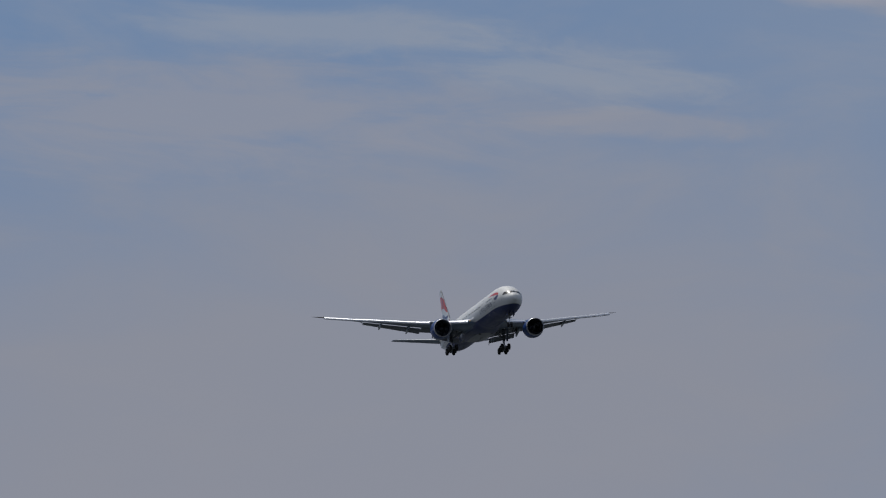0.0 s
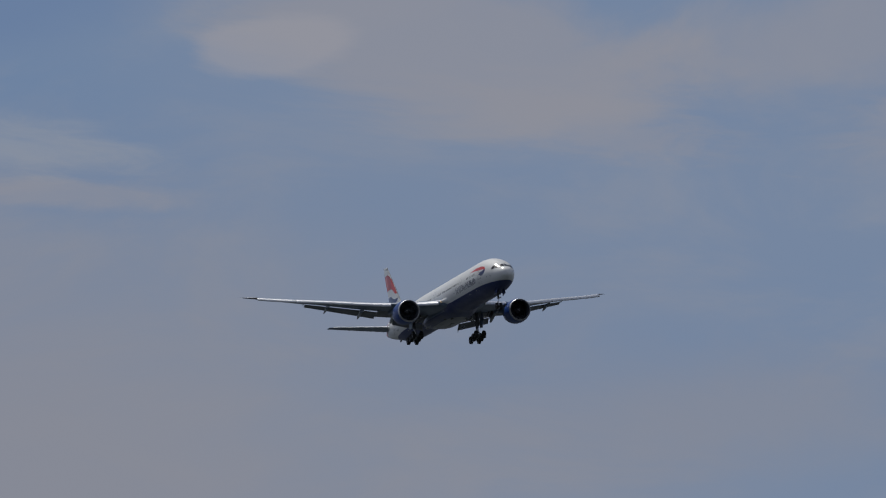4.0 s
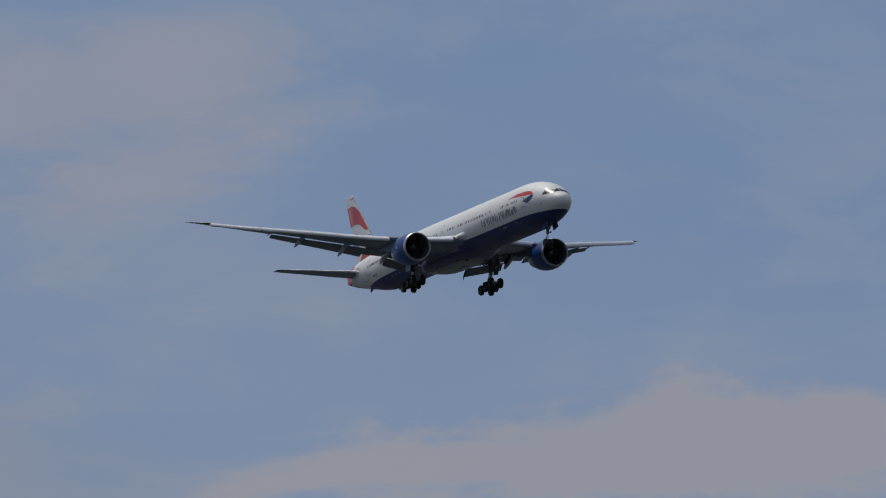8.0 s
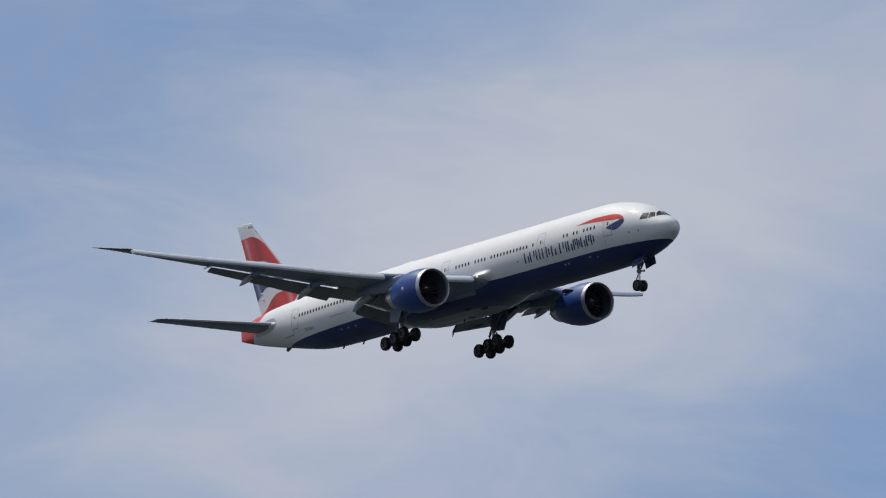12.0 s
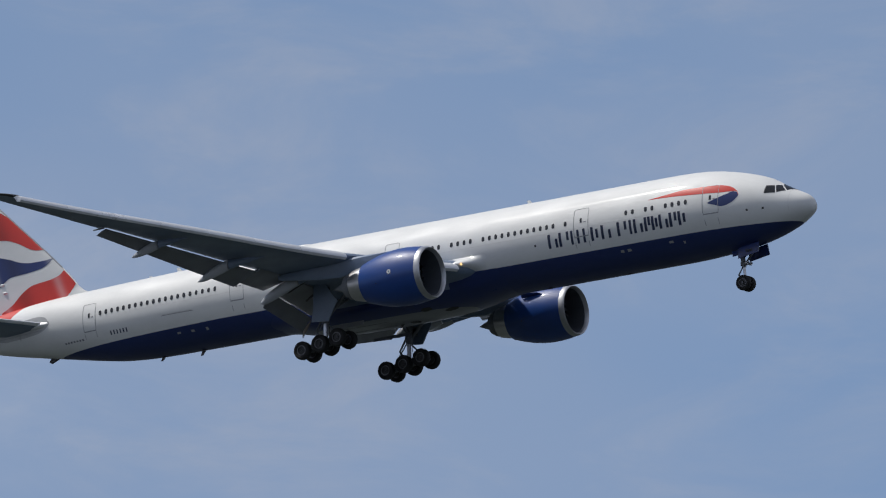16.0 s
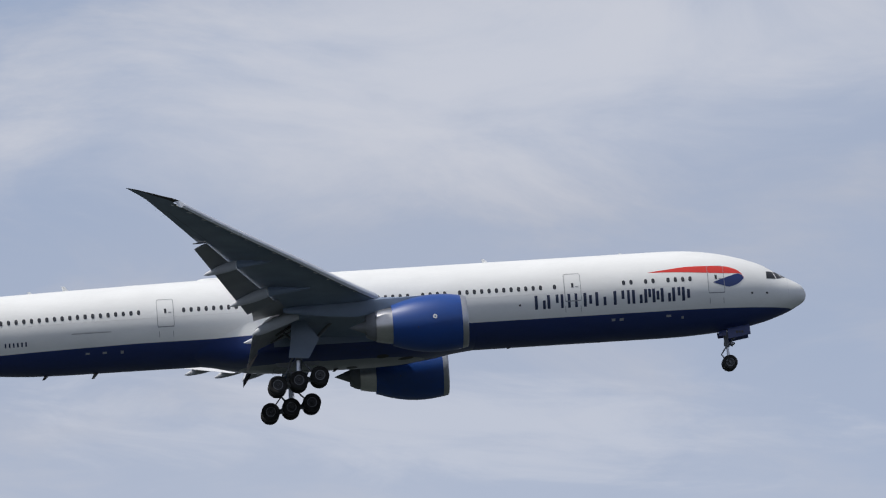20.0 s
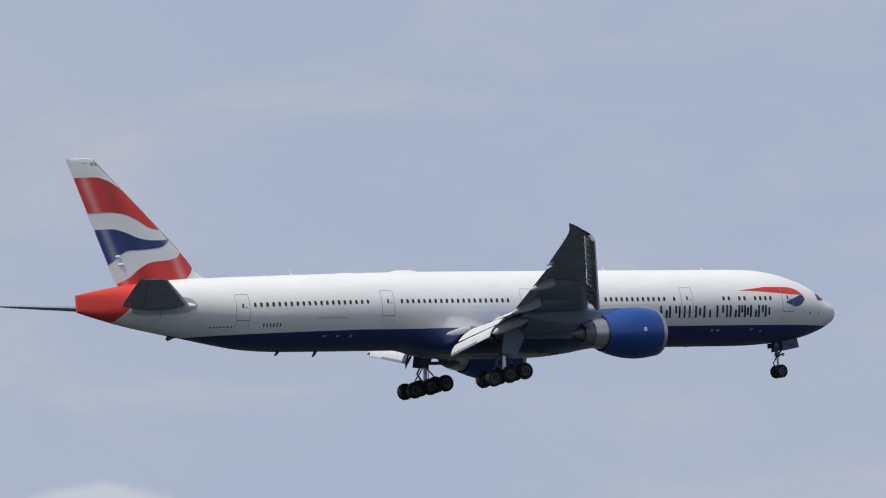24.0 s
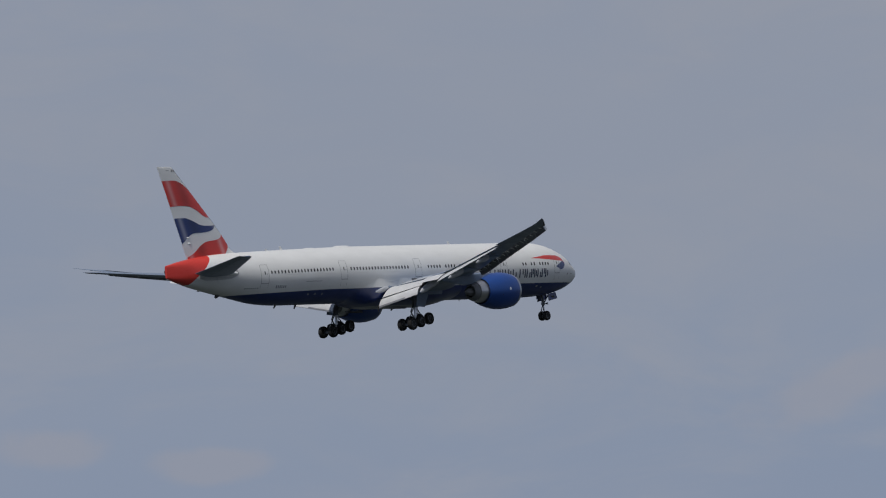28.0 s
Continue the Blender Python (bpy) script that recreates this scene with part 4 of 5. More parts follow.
        part(name, bm, [material, M_FLAP_LIT], w, label)
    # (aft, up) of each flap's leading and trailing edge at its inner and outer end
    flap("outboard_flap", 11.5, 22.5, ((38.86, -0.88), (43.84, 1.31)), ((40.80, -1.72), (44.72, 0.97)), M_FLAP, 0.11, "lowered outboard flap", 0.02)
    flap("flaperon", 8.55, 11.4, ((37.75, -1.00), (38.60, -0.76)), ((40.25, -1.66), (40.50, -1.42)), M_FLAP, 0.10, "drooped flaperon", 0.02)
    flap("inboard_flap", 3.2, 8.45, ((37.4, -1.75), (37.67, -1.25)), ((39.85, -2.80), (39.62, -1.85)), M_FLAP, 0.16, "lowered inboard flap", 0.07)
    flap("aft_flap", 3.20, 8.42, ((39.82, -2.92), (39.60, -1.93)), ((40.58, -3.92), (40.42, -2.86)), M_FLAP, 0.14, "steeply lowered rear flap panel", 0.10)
    # open cove ahead of the inboard flap: hinge beams and jack screws
    for y, s0, z0, s1, z1, r0 in ((8.3, 37.2, -1.2, 39.2, -1.85, 0.10), (7.7, 37.0, -1.25, 38.7, -1.95, 0.07), (5.6, 37.3, -1.55, 38.6, -2.25, 0.09), (4.2, 37.4, -1.7, 38.9, -2.5, 0.07)):
        part("flap_hinge_arm", tube(B(s0, side * y, z0), B(s1, side * y, z1), r0, r0 * 0.8, 8), M_PLUG, w)
    bm = plate([B(37.5, side * 8.5, -1.15), B(38.8, side * 8.5, -1.45), B(39.75, side * 8.5, -2.05), B(39.0, side * 8.5, -2.25), B(37.4, side * 8.5, -1.6)], 0.06, (0, 1, 0))
    part("flap_end_rib", bm, M_PLUG, w, "dark rib at the flap's outer end")
    bm = plate([B(39.75, side * 3.1, -2.95), B(40.62, side * 3.1, -3.75), B(40.66, side * 3.1, -4.30), B(40.25, side * 3.1, -3.75)], 0.07, (0, 1, 0))
    part("flap_end_plate", bm, M_PLUG, w, "dark pointed plate at the flap's inner end")
    # spoiler panels flush on the rear of the upper surface, their pale colour standing in for sunlight
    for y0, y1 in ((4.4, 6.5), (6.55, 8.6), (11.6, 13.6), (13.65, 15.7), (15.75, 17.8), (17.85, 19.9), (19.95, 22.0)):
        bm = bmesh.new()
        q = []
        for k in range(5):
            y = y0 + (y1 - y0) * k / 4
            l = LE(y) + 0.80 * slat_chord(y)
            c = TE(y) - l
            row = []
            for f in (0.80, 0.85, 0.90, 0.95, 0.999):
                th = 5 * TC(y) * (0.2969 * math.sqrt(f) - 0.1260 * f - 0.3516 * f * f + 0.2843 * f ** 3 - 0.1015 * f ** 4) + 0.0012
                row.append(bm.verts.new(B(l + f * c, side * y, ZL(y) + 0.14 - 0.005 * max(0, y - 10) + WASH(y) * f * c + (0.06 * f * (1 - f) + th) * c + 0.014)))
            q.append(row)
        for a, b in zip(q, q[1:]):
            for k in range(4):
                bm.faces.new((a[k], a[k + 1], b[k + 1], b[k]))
        part("spoiler", bm, M_CANOE, w, "spoiler panel, pale as if sunlit")
    # aileron gap
    for y0, y1, f in ((22.9, 28.6, 0.72),):
        bm = bmesh.new()
        q = []
        for k in range(9):
            y = y0 + (y1 - y0) * k / 8
            l, t = LE(y) + 0.80 * slat_chord(y), TE_OUT(y)
            s = l + (t - l) * f
            z = ZL(y) + 0.06 + WASH(y) * (s - l) - 0.045 * (t - l)
            q.append((bm.verts.new(B(s, side * y, z)), bm.verts.new(B(s + 0.022, side * y, z))))
        for a, b in zip(q, q[1:]):
            bm.faces.new((a[0], a[1], b[1], b[0]))
        part("aileron_seam", bm, M_DARK, w)
    # flap track fairings: long canoes that droop with the flaps
    for y, s0, sm, s1, drop, r, up in CANOES:
        for half in (0, 1):
            rings = []
            for i in range(11):
                u = i / 10
                if half == 0:
                    s, k = s0 + (sm - s0) * u, 0.02 + 0.80 * u ** 0.8
                else:
                    s, k = sm + 0.07 + (s1 - sm - 0.07) * u, 0.02 + 0.96 * (1 - u ** (6.0 if y == 8.8 else 2.2)) ** 0.7 * min(1.0, 0.85 + 0.6 * u)
                zc = ZL(y) - up - 0.03 * (s - s0) - (drop * u ** 1.15 + 0.04 if half else 0.0)
                rings.append([B(s, side * (y + r * 0.75 * k * math.cos(a)), zc + r * 1.2 * k * math.sin(a)) for a in [2 * math.pi * j / 14 for j in range(14)]])
            if half == 0:
                part("flap_track_fairing", loft(rings), M_WING, w, "slim front of a flap track fairing")
            else:
                part("flap_track_fairing", loft(rings), M_CANOE, w, "pale grey drooped canoe fairing")
    # wing-root landing lamp and bulged root fillet
    swell = curve([(25.1, 0.0), (25.5, 0.10), (26.1, 0.50), (26.7, 0.82), (27.5, 0.95), (29.0, 0.8), (30.5, 0.3), (31.5, 0.0)])

    def root_y(s, z):
        return hull_y(s, z) + swell(s) * math.cos(max(-1.0, min(1.0, (z + 1.16) / 0.60)) * math.pi / 2) ** 1.5 + 0.004
    skin(25.1, 31.5, flat(-0.58), flat(-1.74), side, M_WHITE, "root_fillet", w, root_y, 0.0, 30, 16, "rounded white fillet at the wing root")
    bm = spin([(0, 0.02), (0.02, 0.07), (0.06, 0.10), (0.09, 0.09)], B(26.65, side * (root_y(26.7, -1.16) + 0.0), -1.16), "X", 16)
    part("landing_lamp", bm, M_LAMP, w, "lit amber landing lamp")
    # static dischargers at the trailing edge of the tip
    for y in (27.5, 28.6, 29.7, 30.6, 31.4):
        t = TE_OUT(y)
        z = ZL(y) + 0.04 + WASH(y) * (t - LE(y))
        part("static_discharger", tube(B(t - 0.05, side * y, z), B(t + 0.35, side * y, z - 0.04), 0.004, 0.003, 5), M_DARK, w)
    # fuel dump pipe beside the flap end
    part("dump_pipe", tube(B(43.9, side * 22.75, ZL(22.75) - 0.06), B(44.8, side * 22.75, ZL(22.75) - 0.10), 0.07, 0.05, 8), M_FLAP, w)


for side in (-1, 1):
    wing(side)


# ---- engines ----
def engine(side):
    c = B(25.42, side * 9.65, -2.79)
    outer = [(0.41, 1.860), (0.75, 1.92), (1.2, 1.98), (1.8, 2.02), (2.4, 2.02), (3.1, 1.96), (3.8, 1.84), (4.5, 1.66), (4.95, 1.51), (5.27, 1.41)]
    cowl = part("engine", spin(outer + [(5.27, 1.37), (4.7, 1.39), (4.0, 1.45)], c, "X", 64), M_COWL, airliner, "large turbofan engine in a blue cowling")
    lip = [(0.30, 1.607), (0.12, 1.66), (0.03, 1.71), (0.0, 1.745), (0.03, 1.78), (0.12, 1.82), (0.3, 1.85), (0.42, 1.866)]
    part("inlet_lip", spin(lip, c, "X", 64), M_LIP, cowl, "polished metal inlet lip")
    part("inlet_duct", spin([(0.29, 1.609), (0.6, 1.585), (1.0, 1.60), (1.5, 1.63), (2.1, 1.64), (2.15, 0.2)], c, "X", 64), M_DUCT, cowl, "dark inlet duct")
    for i in range(22):
        a0 = 2 * math.pi * i / 22
        bm = bmesh.new()
        rows = []
        for k in range(7):
            u = k / 6
            r = 0.52 + 1.08 * u
            tw = 0.30 + 0.75 * u
            a = a0 + 0.16 * math.sin(2.5 * u) - 0.05
            ch = 0.24 + 0.12 * math.sin(math.pi * min(1, u * 0.8 + 0.15))
            dx, dt = ch * math.cos(tw), ch * math.sin(tw)
            rows.append([bm.verts.new(c + Vector((-(1.72 + q * dx), r * math.cos(a + q * dt / r), r * math.sin(a + q * dt / r)))) for q in (-0.5, 0, 0.5)])
        for r0, r1 in zip(rows, rows[1:]):
            for q in (0, 1):
                bm.faces.new((r0[q], r0[q + 1], r1[q + 1], r1[q]))
        bmesh.ops.solidify(bm, geom=bm.faces, thickness=0.02)
        part("fan_blade", bm, M_BLADE, cowl)
    part("spinner", spin([(1.05, 0.01), (1.08, 0.09), (1.2, 0.22), (1.4, 0.38), (1.6, 0.49), (1.75, 0.53)], c, "X", 32), M_DARK, cowl, "dark spinner cone")
    # pale spiral on the spinner
    bm = bmesh.new()
    q = []
    for k in range(15):
        u = k / 14
        a = 0.6 + 2.8 * u
        al = 1.10 + 0.10 * u
        r = curve([(1.05, 0.02), (1.08, 0.10), (1.2, 0.23), (1.4, 0.39), (1.6, 0.50)])
        w = 0.022 * math.sin(math.pi * (0.1 + 0.85 * u))
        q.append([bm.verts.new(c + Vector((-(al + d), (r(al + d) + 0.012) * math.cos(a), (r(al + d) + 0.012) * math.sin(a)))) for d in (-w, w)])
    for a, b in zip(q, q[1:]):
        bm.faces.new((a[0], a[1], b[1], b[0]))
    part("spinner_spiral", bm, M_WHITE, cowl, "white painted spiral")
    part("core_cowl", spin([(4.0, 1.25), (4.7, 1.30), (5.27, 1.26), (5.8, 1.20), (6.4, 1.07), (6.4, 1.0)], c, "X", 48), M_CORE, cowl, "bare silver core cowl")
    part("exhaust_nozzle", spin([(6.2, 0.98), (6.5, 1.0), (6.8, 0.90), (7.1, 0.72), (7.1, 0.66), (6.4, 0.6)], c, "X", 48), M_NOZZLE, cowl, "grey heat-stained exhaust nozzle")
    part("exhaust_plug", spin([(6.4, 0.56), (7.05, 0.47), (7.6, 0.26), (8.2, 0.02)], c, "X", 32), M_NOZZLE, cowl, "grey pointed exhaust plug")
    # roundel on the outer flank, small vents and a lifting strake
    for sg in (side,):
        for r, mt, nm, off in ((0.16, M_WHITE, "roundel", 0.012), (0.055, M_COWL, "roundel_centre", 0.018)):
            bm = bmesh.new()
            bm.faces.new([bm.verts.new(c + Vector((-(2.35 + r * math.cos(t)), sg * (math.sqrt(2.02 ** 2 - (0.12 + r * math.sin(t)) ** 2) + off), 0.12 + r * math.sin(t)))) for t in [2 * math.pi * k / 20 for k in range(20)]])
            part(nm, bm, mt, cowl)
    for al, a in ((3.55, 196), (2.2, 215), (3.3, 330)):
        a = radians(a)
        r = 1.93
        m = c + Vector((-al, r * math.cos(a), r * math.sin(a)))
        bm = tube(m, m + Vector((0, 0.03 * math.cos(a), 0.03 * math.sin(a))), 0.045, 0.04, 10)
        part("cowl_vent", bm, M_DARK, cowl)
    ca, sa = math.cos(radians(37)), math.sin(radians(37))

    def fin(s, r):
        return B(s, side * (9.65 - r * ca), -2.79 + r * sa)
    bm = plate([fin(27.1, 1.96), fin(28.0, 1.98), fin(29.0, 1.94), fin(28.95, 2.22), fin(28.7, 2.38), fin(28.2, 2.40), fin(27.6, 2.26)], 0.04, (0, sa * side, ca))
    part("nacelle_strake", bm, M_NAVY, cowl)
    # pylon up to the wing
    rings = []
    for s, z0, z1, w in ((27.9, -0.92, -0.78, 0.06), (28.8, -1.05, -0.79, 0.18), (30.0, -1.4, -0.80, 0.26), (31.2, -1.75, -0.76, 0.30), (33.0, -2.05, -0.82, 0.30), (35.0, -1.9, -0.95, 0.26), (37.0, -1.6, -1.0, 0.14), (38.2, -1.42, -1.08, 0.04)):
        rings.append([B(s, side * 9.65 + a * w, z0 + (z1 - z0) * b) for a, b in ((-0.6, 0), (-1, 0.2), (-1, 0.85), (-0.5, 1), (0.5, 1), (1, 0.85), (1, 0.2), (0.6, 0))])
    part("pylon", loft(rings), M_WING, cowl, "grey engine pylon")


for side in (-1, 1):
    engine(side)

# ---- tail ----
FIN_LE = curve([(2.55, 60.6), (2.75, 61.2), (3.2, 61.85), (3.75, 62.25), (4.8, 63.2), (11.92, 70.58)])
FIN_TE = curve([(2.0, 69.0), (11.92, 72.95)])


def fin_half(s, z):
    l, t = FIN_LE(z), FIN_TE(z)
    x = min(1.0, max(0.0, (s - l) / (t - l)))
    tc = 0.10
    return (t - l) * 5 * tc * (0.2969 * math.sqrt(x) - 0.1260 * x - 0.3516 * x * x + 0.2843 * x ** 3 - 0.1015 * x ** 4) * (0.75 if z > 3 else 0.55 + 0.2 * (z - 2)) + 0.004


def tail():
    rings = []
    for z in (1.6, 2.2, 2.6, 2.9, 3.3, 3.8, 4.4, 5.2, 6.5, 8, 9.5, 11, 11.7, 11.88, 11.92):
        l, t = FIN_LE(z), FIN_TE(z)
        xs = [0.5 * (1 - math.cos(math.pi * i / 16)) for i in range(17)]
        k = 1.0 if z < 11.8 else (0.8 if z < 11.9 else 0.35)
        pts = [(l + (t - l) * x, fin_half(l + (t - l) * x, z) * k) for x in xs]
        rings.append([B(s, -y, z) for s, y in pts] + [B(s, y, z) for s, y in pts[::-1]])
    fin = part("tail_fin", loft(rings), M_WHITE, airliner, "tall white tail fin with red and blue wave stripes")

    def le(z):
        return FIN_LE(z) + 0.10

    def stripe(up, dn, s0, s1, mt, label):
        for side in (-1, 1):
            bm = bmesh.new()
            rows = []
            for i in range(41):
                s = s0 + (s1 - s0) * i / 40
                a, b = up(s), dn(s)
                row = []
                for k in range(9):
                    z = b + (a - b) * k / 8
                    ss = min(max(s, le(z)), FIN_TE(z) - 0.02)
                    row.append(bm.verts.new(B(ss, side * (fin_half(ss, z) + 0.014), z)))
                rows.append(row)
            for r, q in zip(rows, rows[1:]):
                for k in range(8):
                    if (r[k].co - q[k + 1].co).length > 1e-4:
                        bm.faces.new((r[k], r[k + 1], q[k + 1], q[k]))
            part("wave_stripe", bm, mt, fin, label)
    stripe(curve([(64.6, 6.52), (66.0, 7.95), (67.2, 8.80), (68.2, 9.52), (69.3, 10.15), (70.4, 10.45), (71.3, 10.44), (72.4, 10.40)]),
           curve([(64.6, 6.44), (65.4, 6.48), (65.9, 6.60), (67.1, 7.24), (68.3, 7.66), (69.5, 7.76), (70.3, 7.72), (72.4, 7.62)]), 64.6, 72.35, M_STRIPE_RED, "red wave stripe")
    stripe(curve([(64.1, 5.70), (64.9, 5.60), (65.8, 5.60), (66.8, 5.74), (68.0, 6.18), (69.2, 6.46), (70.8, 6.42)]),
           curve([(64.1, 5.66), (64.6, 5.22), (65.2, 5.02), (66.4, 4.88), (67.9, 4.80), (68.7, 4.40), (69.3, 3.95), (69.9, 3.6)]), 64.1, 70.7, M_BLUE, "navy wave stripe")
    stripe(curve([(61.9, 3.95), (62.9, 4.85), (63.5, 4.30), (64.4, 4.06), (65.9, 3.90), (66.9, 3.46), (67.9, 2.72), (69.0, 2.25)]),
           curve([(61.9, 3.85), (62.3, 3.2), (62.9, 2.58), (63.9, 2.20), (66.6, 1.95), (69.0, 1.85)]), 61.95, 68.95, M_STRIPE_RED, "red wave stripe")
    for side in (-1, 1):
        for i in range(2):
            skin(70.22 + 0.33 * i, 70.47 + 0.33 * i, flat(11.60), flat(11.36), side, M_LINE, "marking_bar", fin, fin_half, 0.014, 2, 2)
        skin(71.1, 71.6, flat(11.56), flat(11.52), side, M_LINE, "panel_seam", fin, fin_half, 0.014, 2, 1)
        for z in (4.35, 3.75):
            s = FIN_TE(z) - 1.2
            rings = [[B(s - 0.35 + 0.7 * u, side * (fin_half(s, z) - 0.05 + 0.16 * math.sin(math.pi * u) * max(0, math.sin(a))), z + 0.13 * math.sin(math.pi * u) * math.cos(a)) for a in [math.pi * j / 8 for j in range(9)]] for u in (0.02, 0.2, 0.4, 0.6, 0.8, 0.98)]
            part("actuator_fairing", loft(rings), M_WHITE, fin)
        # worn edge of the tailplane cut-out and its grime
        skin(66.2, 66.26, flat(0.30), flat(-0.42), side, M_LINE, "cutout_seam", HULL, hull_y, 0.012, 1, 5)
        skin(64.0, 68.6, flat(-0.02), flat(-0.05), side, M_LINE, "cutout_seam", HULL, hull_y, 0.012, 12, 1)
        seal_up = curve([(63.2, 0.40), (63.6, 0.85), (64.4, 1.05), (66.0, 0.98), (67.6, 0.80), (68.6, 0.62)])
        seal_dn = curve([(63.2, 0.34), (63.6, 0.02), (64.4, -0.22), (66.0, -0.30), (67.6, -0.30), (68.6, -0.10)])
        skin(63.2, 68.6, seal_up, seal_dn, side, M_SEAL, "tailplane_seal_plate", HULL, hull_y, 0.008, 24, 6, "bare grey rubbing plate round the tailplane root")
    # bare metal leading edge strip
    bm = bmesh.new()
    q = []
    for k in range(25):
        z = 4.9 + (11.8 - 4.9) * k / 24
        l = FIN_LE(z)
        q.append([bm.verts.new(B(l + d, sg * (fin_half(l + d, z) + 0.012), z)) for sg, d in ((-1, 0.10), (-1, 0.03), (-1, -0.012), (1, 0.03), (1, 0.10))])
    for a, b in zip(q, q[1:]):
        for k in range(4):
            bm.faces.new((a[k], a[k + 1], b[k + 1], b[k]))
    part("fin_leading_edge", bm, M_LINE, fin, "bare metal leading edge")
    # tailplanes
    for side in (-1, 1):
        rings = []
        for u in (0, 0.08, 0.25, 0.5, 0.75, 0.93, 0.98, 1.0):
            y = 1.3 + 9.4 * u
            l = 63.2 + 8.05 * u + (0.5 * max(0, u - 0.93) / 0.07 * 0.9)
            t = 69.45 + 4.10 * u
            rings.append([B(l + x, side * y, 0.36 + 1.25 * u - 0.022 * x + 0.13 * max(0.0, x - 0.70 * (t - l)) + zz) for x, zz in section(t - l, 0.078 if u < 0.99 else 0.05, -0.008)])
        st = part("tailplane", loft(rings), M_WING, airliner, "grey swept tailplane")
        bm = bmesh.new()
        q = []
        for k in range(9):
            u = 0.06 + 0.88 * k / 8
            y = 1.3 + 9.4 * u
            l, t = 63.2 + 8.05 * u, 69.45 + 4.10 * u
            s = l + (t - l) * 0.70
            q.append([bm.verts.new(B(s + d, side * y, 0.36 + 1.25 * u - (0.022 * 0.70 + 0.034) * (t - l))) for d in (0, 0.04)])
        for a, b in zip(q, q[1:]):
            bm.faces.new((a[0], a[1], b[1], b[0]))
        part("elevator_seam", bm, M_DARK, st)
        bm = bmesh.new()
        q = []
        for k in range(11):
            u = 0.06 + 0.88 * k / 10
            l, t = 63.2 + 8.05 * u, 69.45 + 4.10 * u
            sec = [(x, zz) for x, zz in section(t - l, 0.078, -0.008) if x < 0.05 * (t - l)]
            q.append([bm.verts.new(B(l - 0.012 + x, side * (1.3 + 9.4 * u), 0.36 + 1.25 * u - 0.022 * x + zz * 1.08)) for x, zz in sec])
        for a, b in zip(q, q[1:]):
            for k in range(len(a) - 1):
                bm.faces.new((a[k], a[k + 1], b[k + 1], b[k]))
        part("tailplane_leading_edge", bm, M_SLAT, st, "bare metal leading edge")
        rings = []
        for i in range(11):
            u = i / 10
            k = (4 * u * (1 - u)) ** 0.5 * (1.2 - 0.5 * u) + 0.02
            s = 62.9 + 2.6 * u
            rings.append([B(s, side * (1.9 + 0.42 * k * math.cos(a)), 0.34 + 0.30 * k * math.sin(a)) for a in [2 * math.pi * j / 12 for j in range(12)]])
        part("tailplane_root_fairing", loft(rings), M_WHITE, st)
    # auxiliary exhaust in the tail cone
    bm = tube(B(71.6, 0.30, 0.78), B(72.3, 0.42, 0.80), 0.20, 0.17, 16)
    part("tail_exhaust", bm, M_PLUG, airliner, "dark auxiliary exhaust pipe")


tail()


# ---- landing gear ----
def tyre_profile(r, w):
    return [(-w / 2 * 0.80, r * 0.58), (-w / 2 * 0.98, r * 0.70), (-w / 2, r * 0.82), (-w / 2 * 0.86, r * 0.94), (-w / 2 * 0.5, r * 0.995), (0, r), (w / 2 * 0.5, r * 0.995), (w / 2 * 0.86, r * 0.94), (w / 2, r * 0.82), (w / 2 * 0.98, r * 0.70), (w / 2 * 0.80, r * 0.58)]


def rim_profile(r, w):
    return [(-w * 0.30, 0.02), (-w * 0.34, r * 0.16), (-w * 0.20, r * 0.22), (-w * 0.22, r * 0.45), (-w * 0.40, r * 0.50), (-w * 0.40, r * 0.59), (w * 0.40, r * 0.59), (w * 0.40, r * 0.50), (w * 0.22, r * 0.45), (w * 0.20, r * 0.22), (w * 0.34, r * 0.16), (w * 0.30, 0.02)]


def wheel(gear, s, y, z, r, w):
    part("tyre", spin(tyre_profile(r, w), B(s, y, z), "Y", 36), M_TYRE, gear, "black tyre")
    part("rim", spin(rim_profile(r, w), B(s, y, z), "Y", 24), M_RIM, gear, "grey wheel hub")
    for d in (-1, 1):
        part("rim_flange", spin([(d * w * 0.40, r * 0.46), (d * w * 0.43, r * 0.475), (d * w * 0.43, r * 0.51), (d * w * 0.40, r * 0.53)], B(s, y, z), "Y", 24), M_FLANGE, gear)


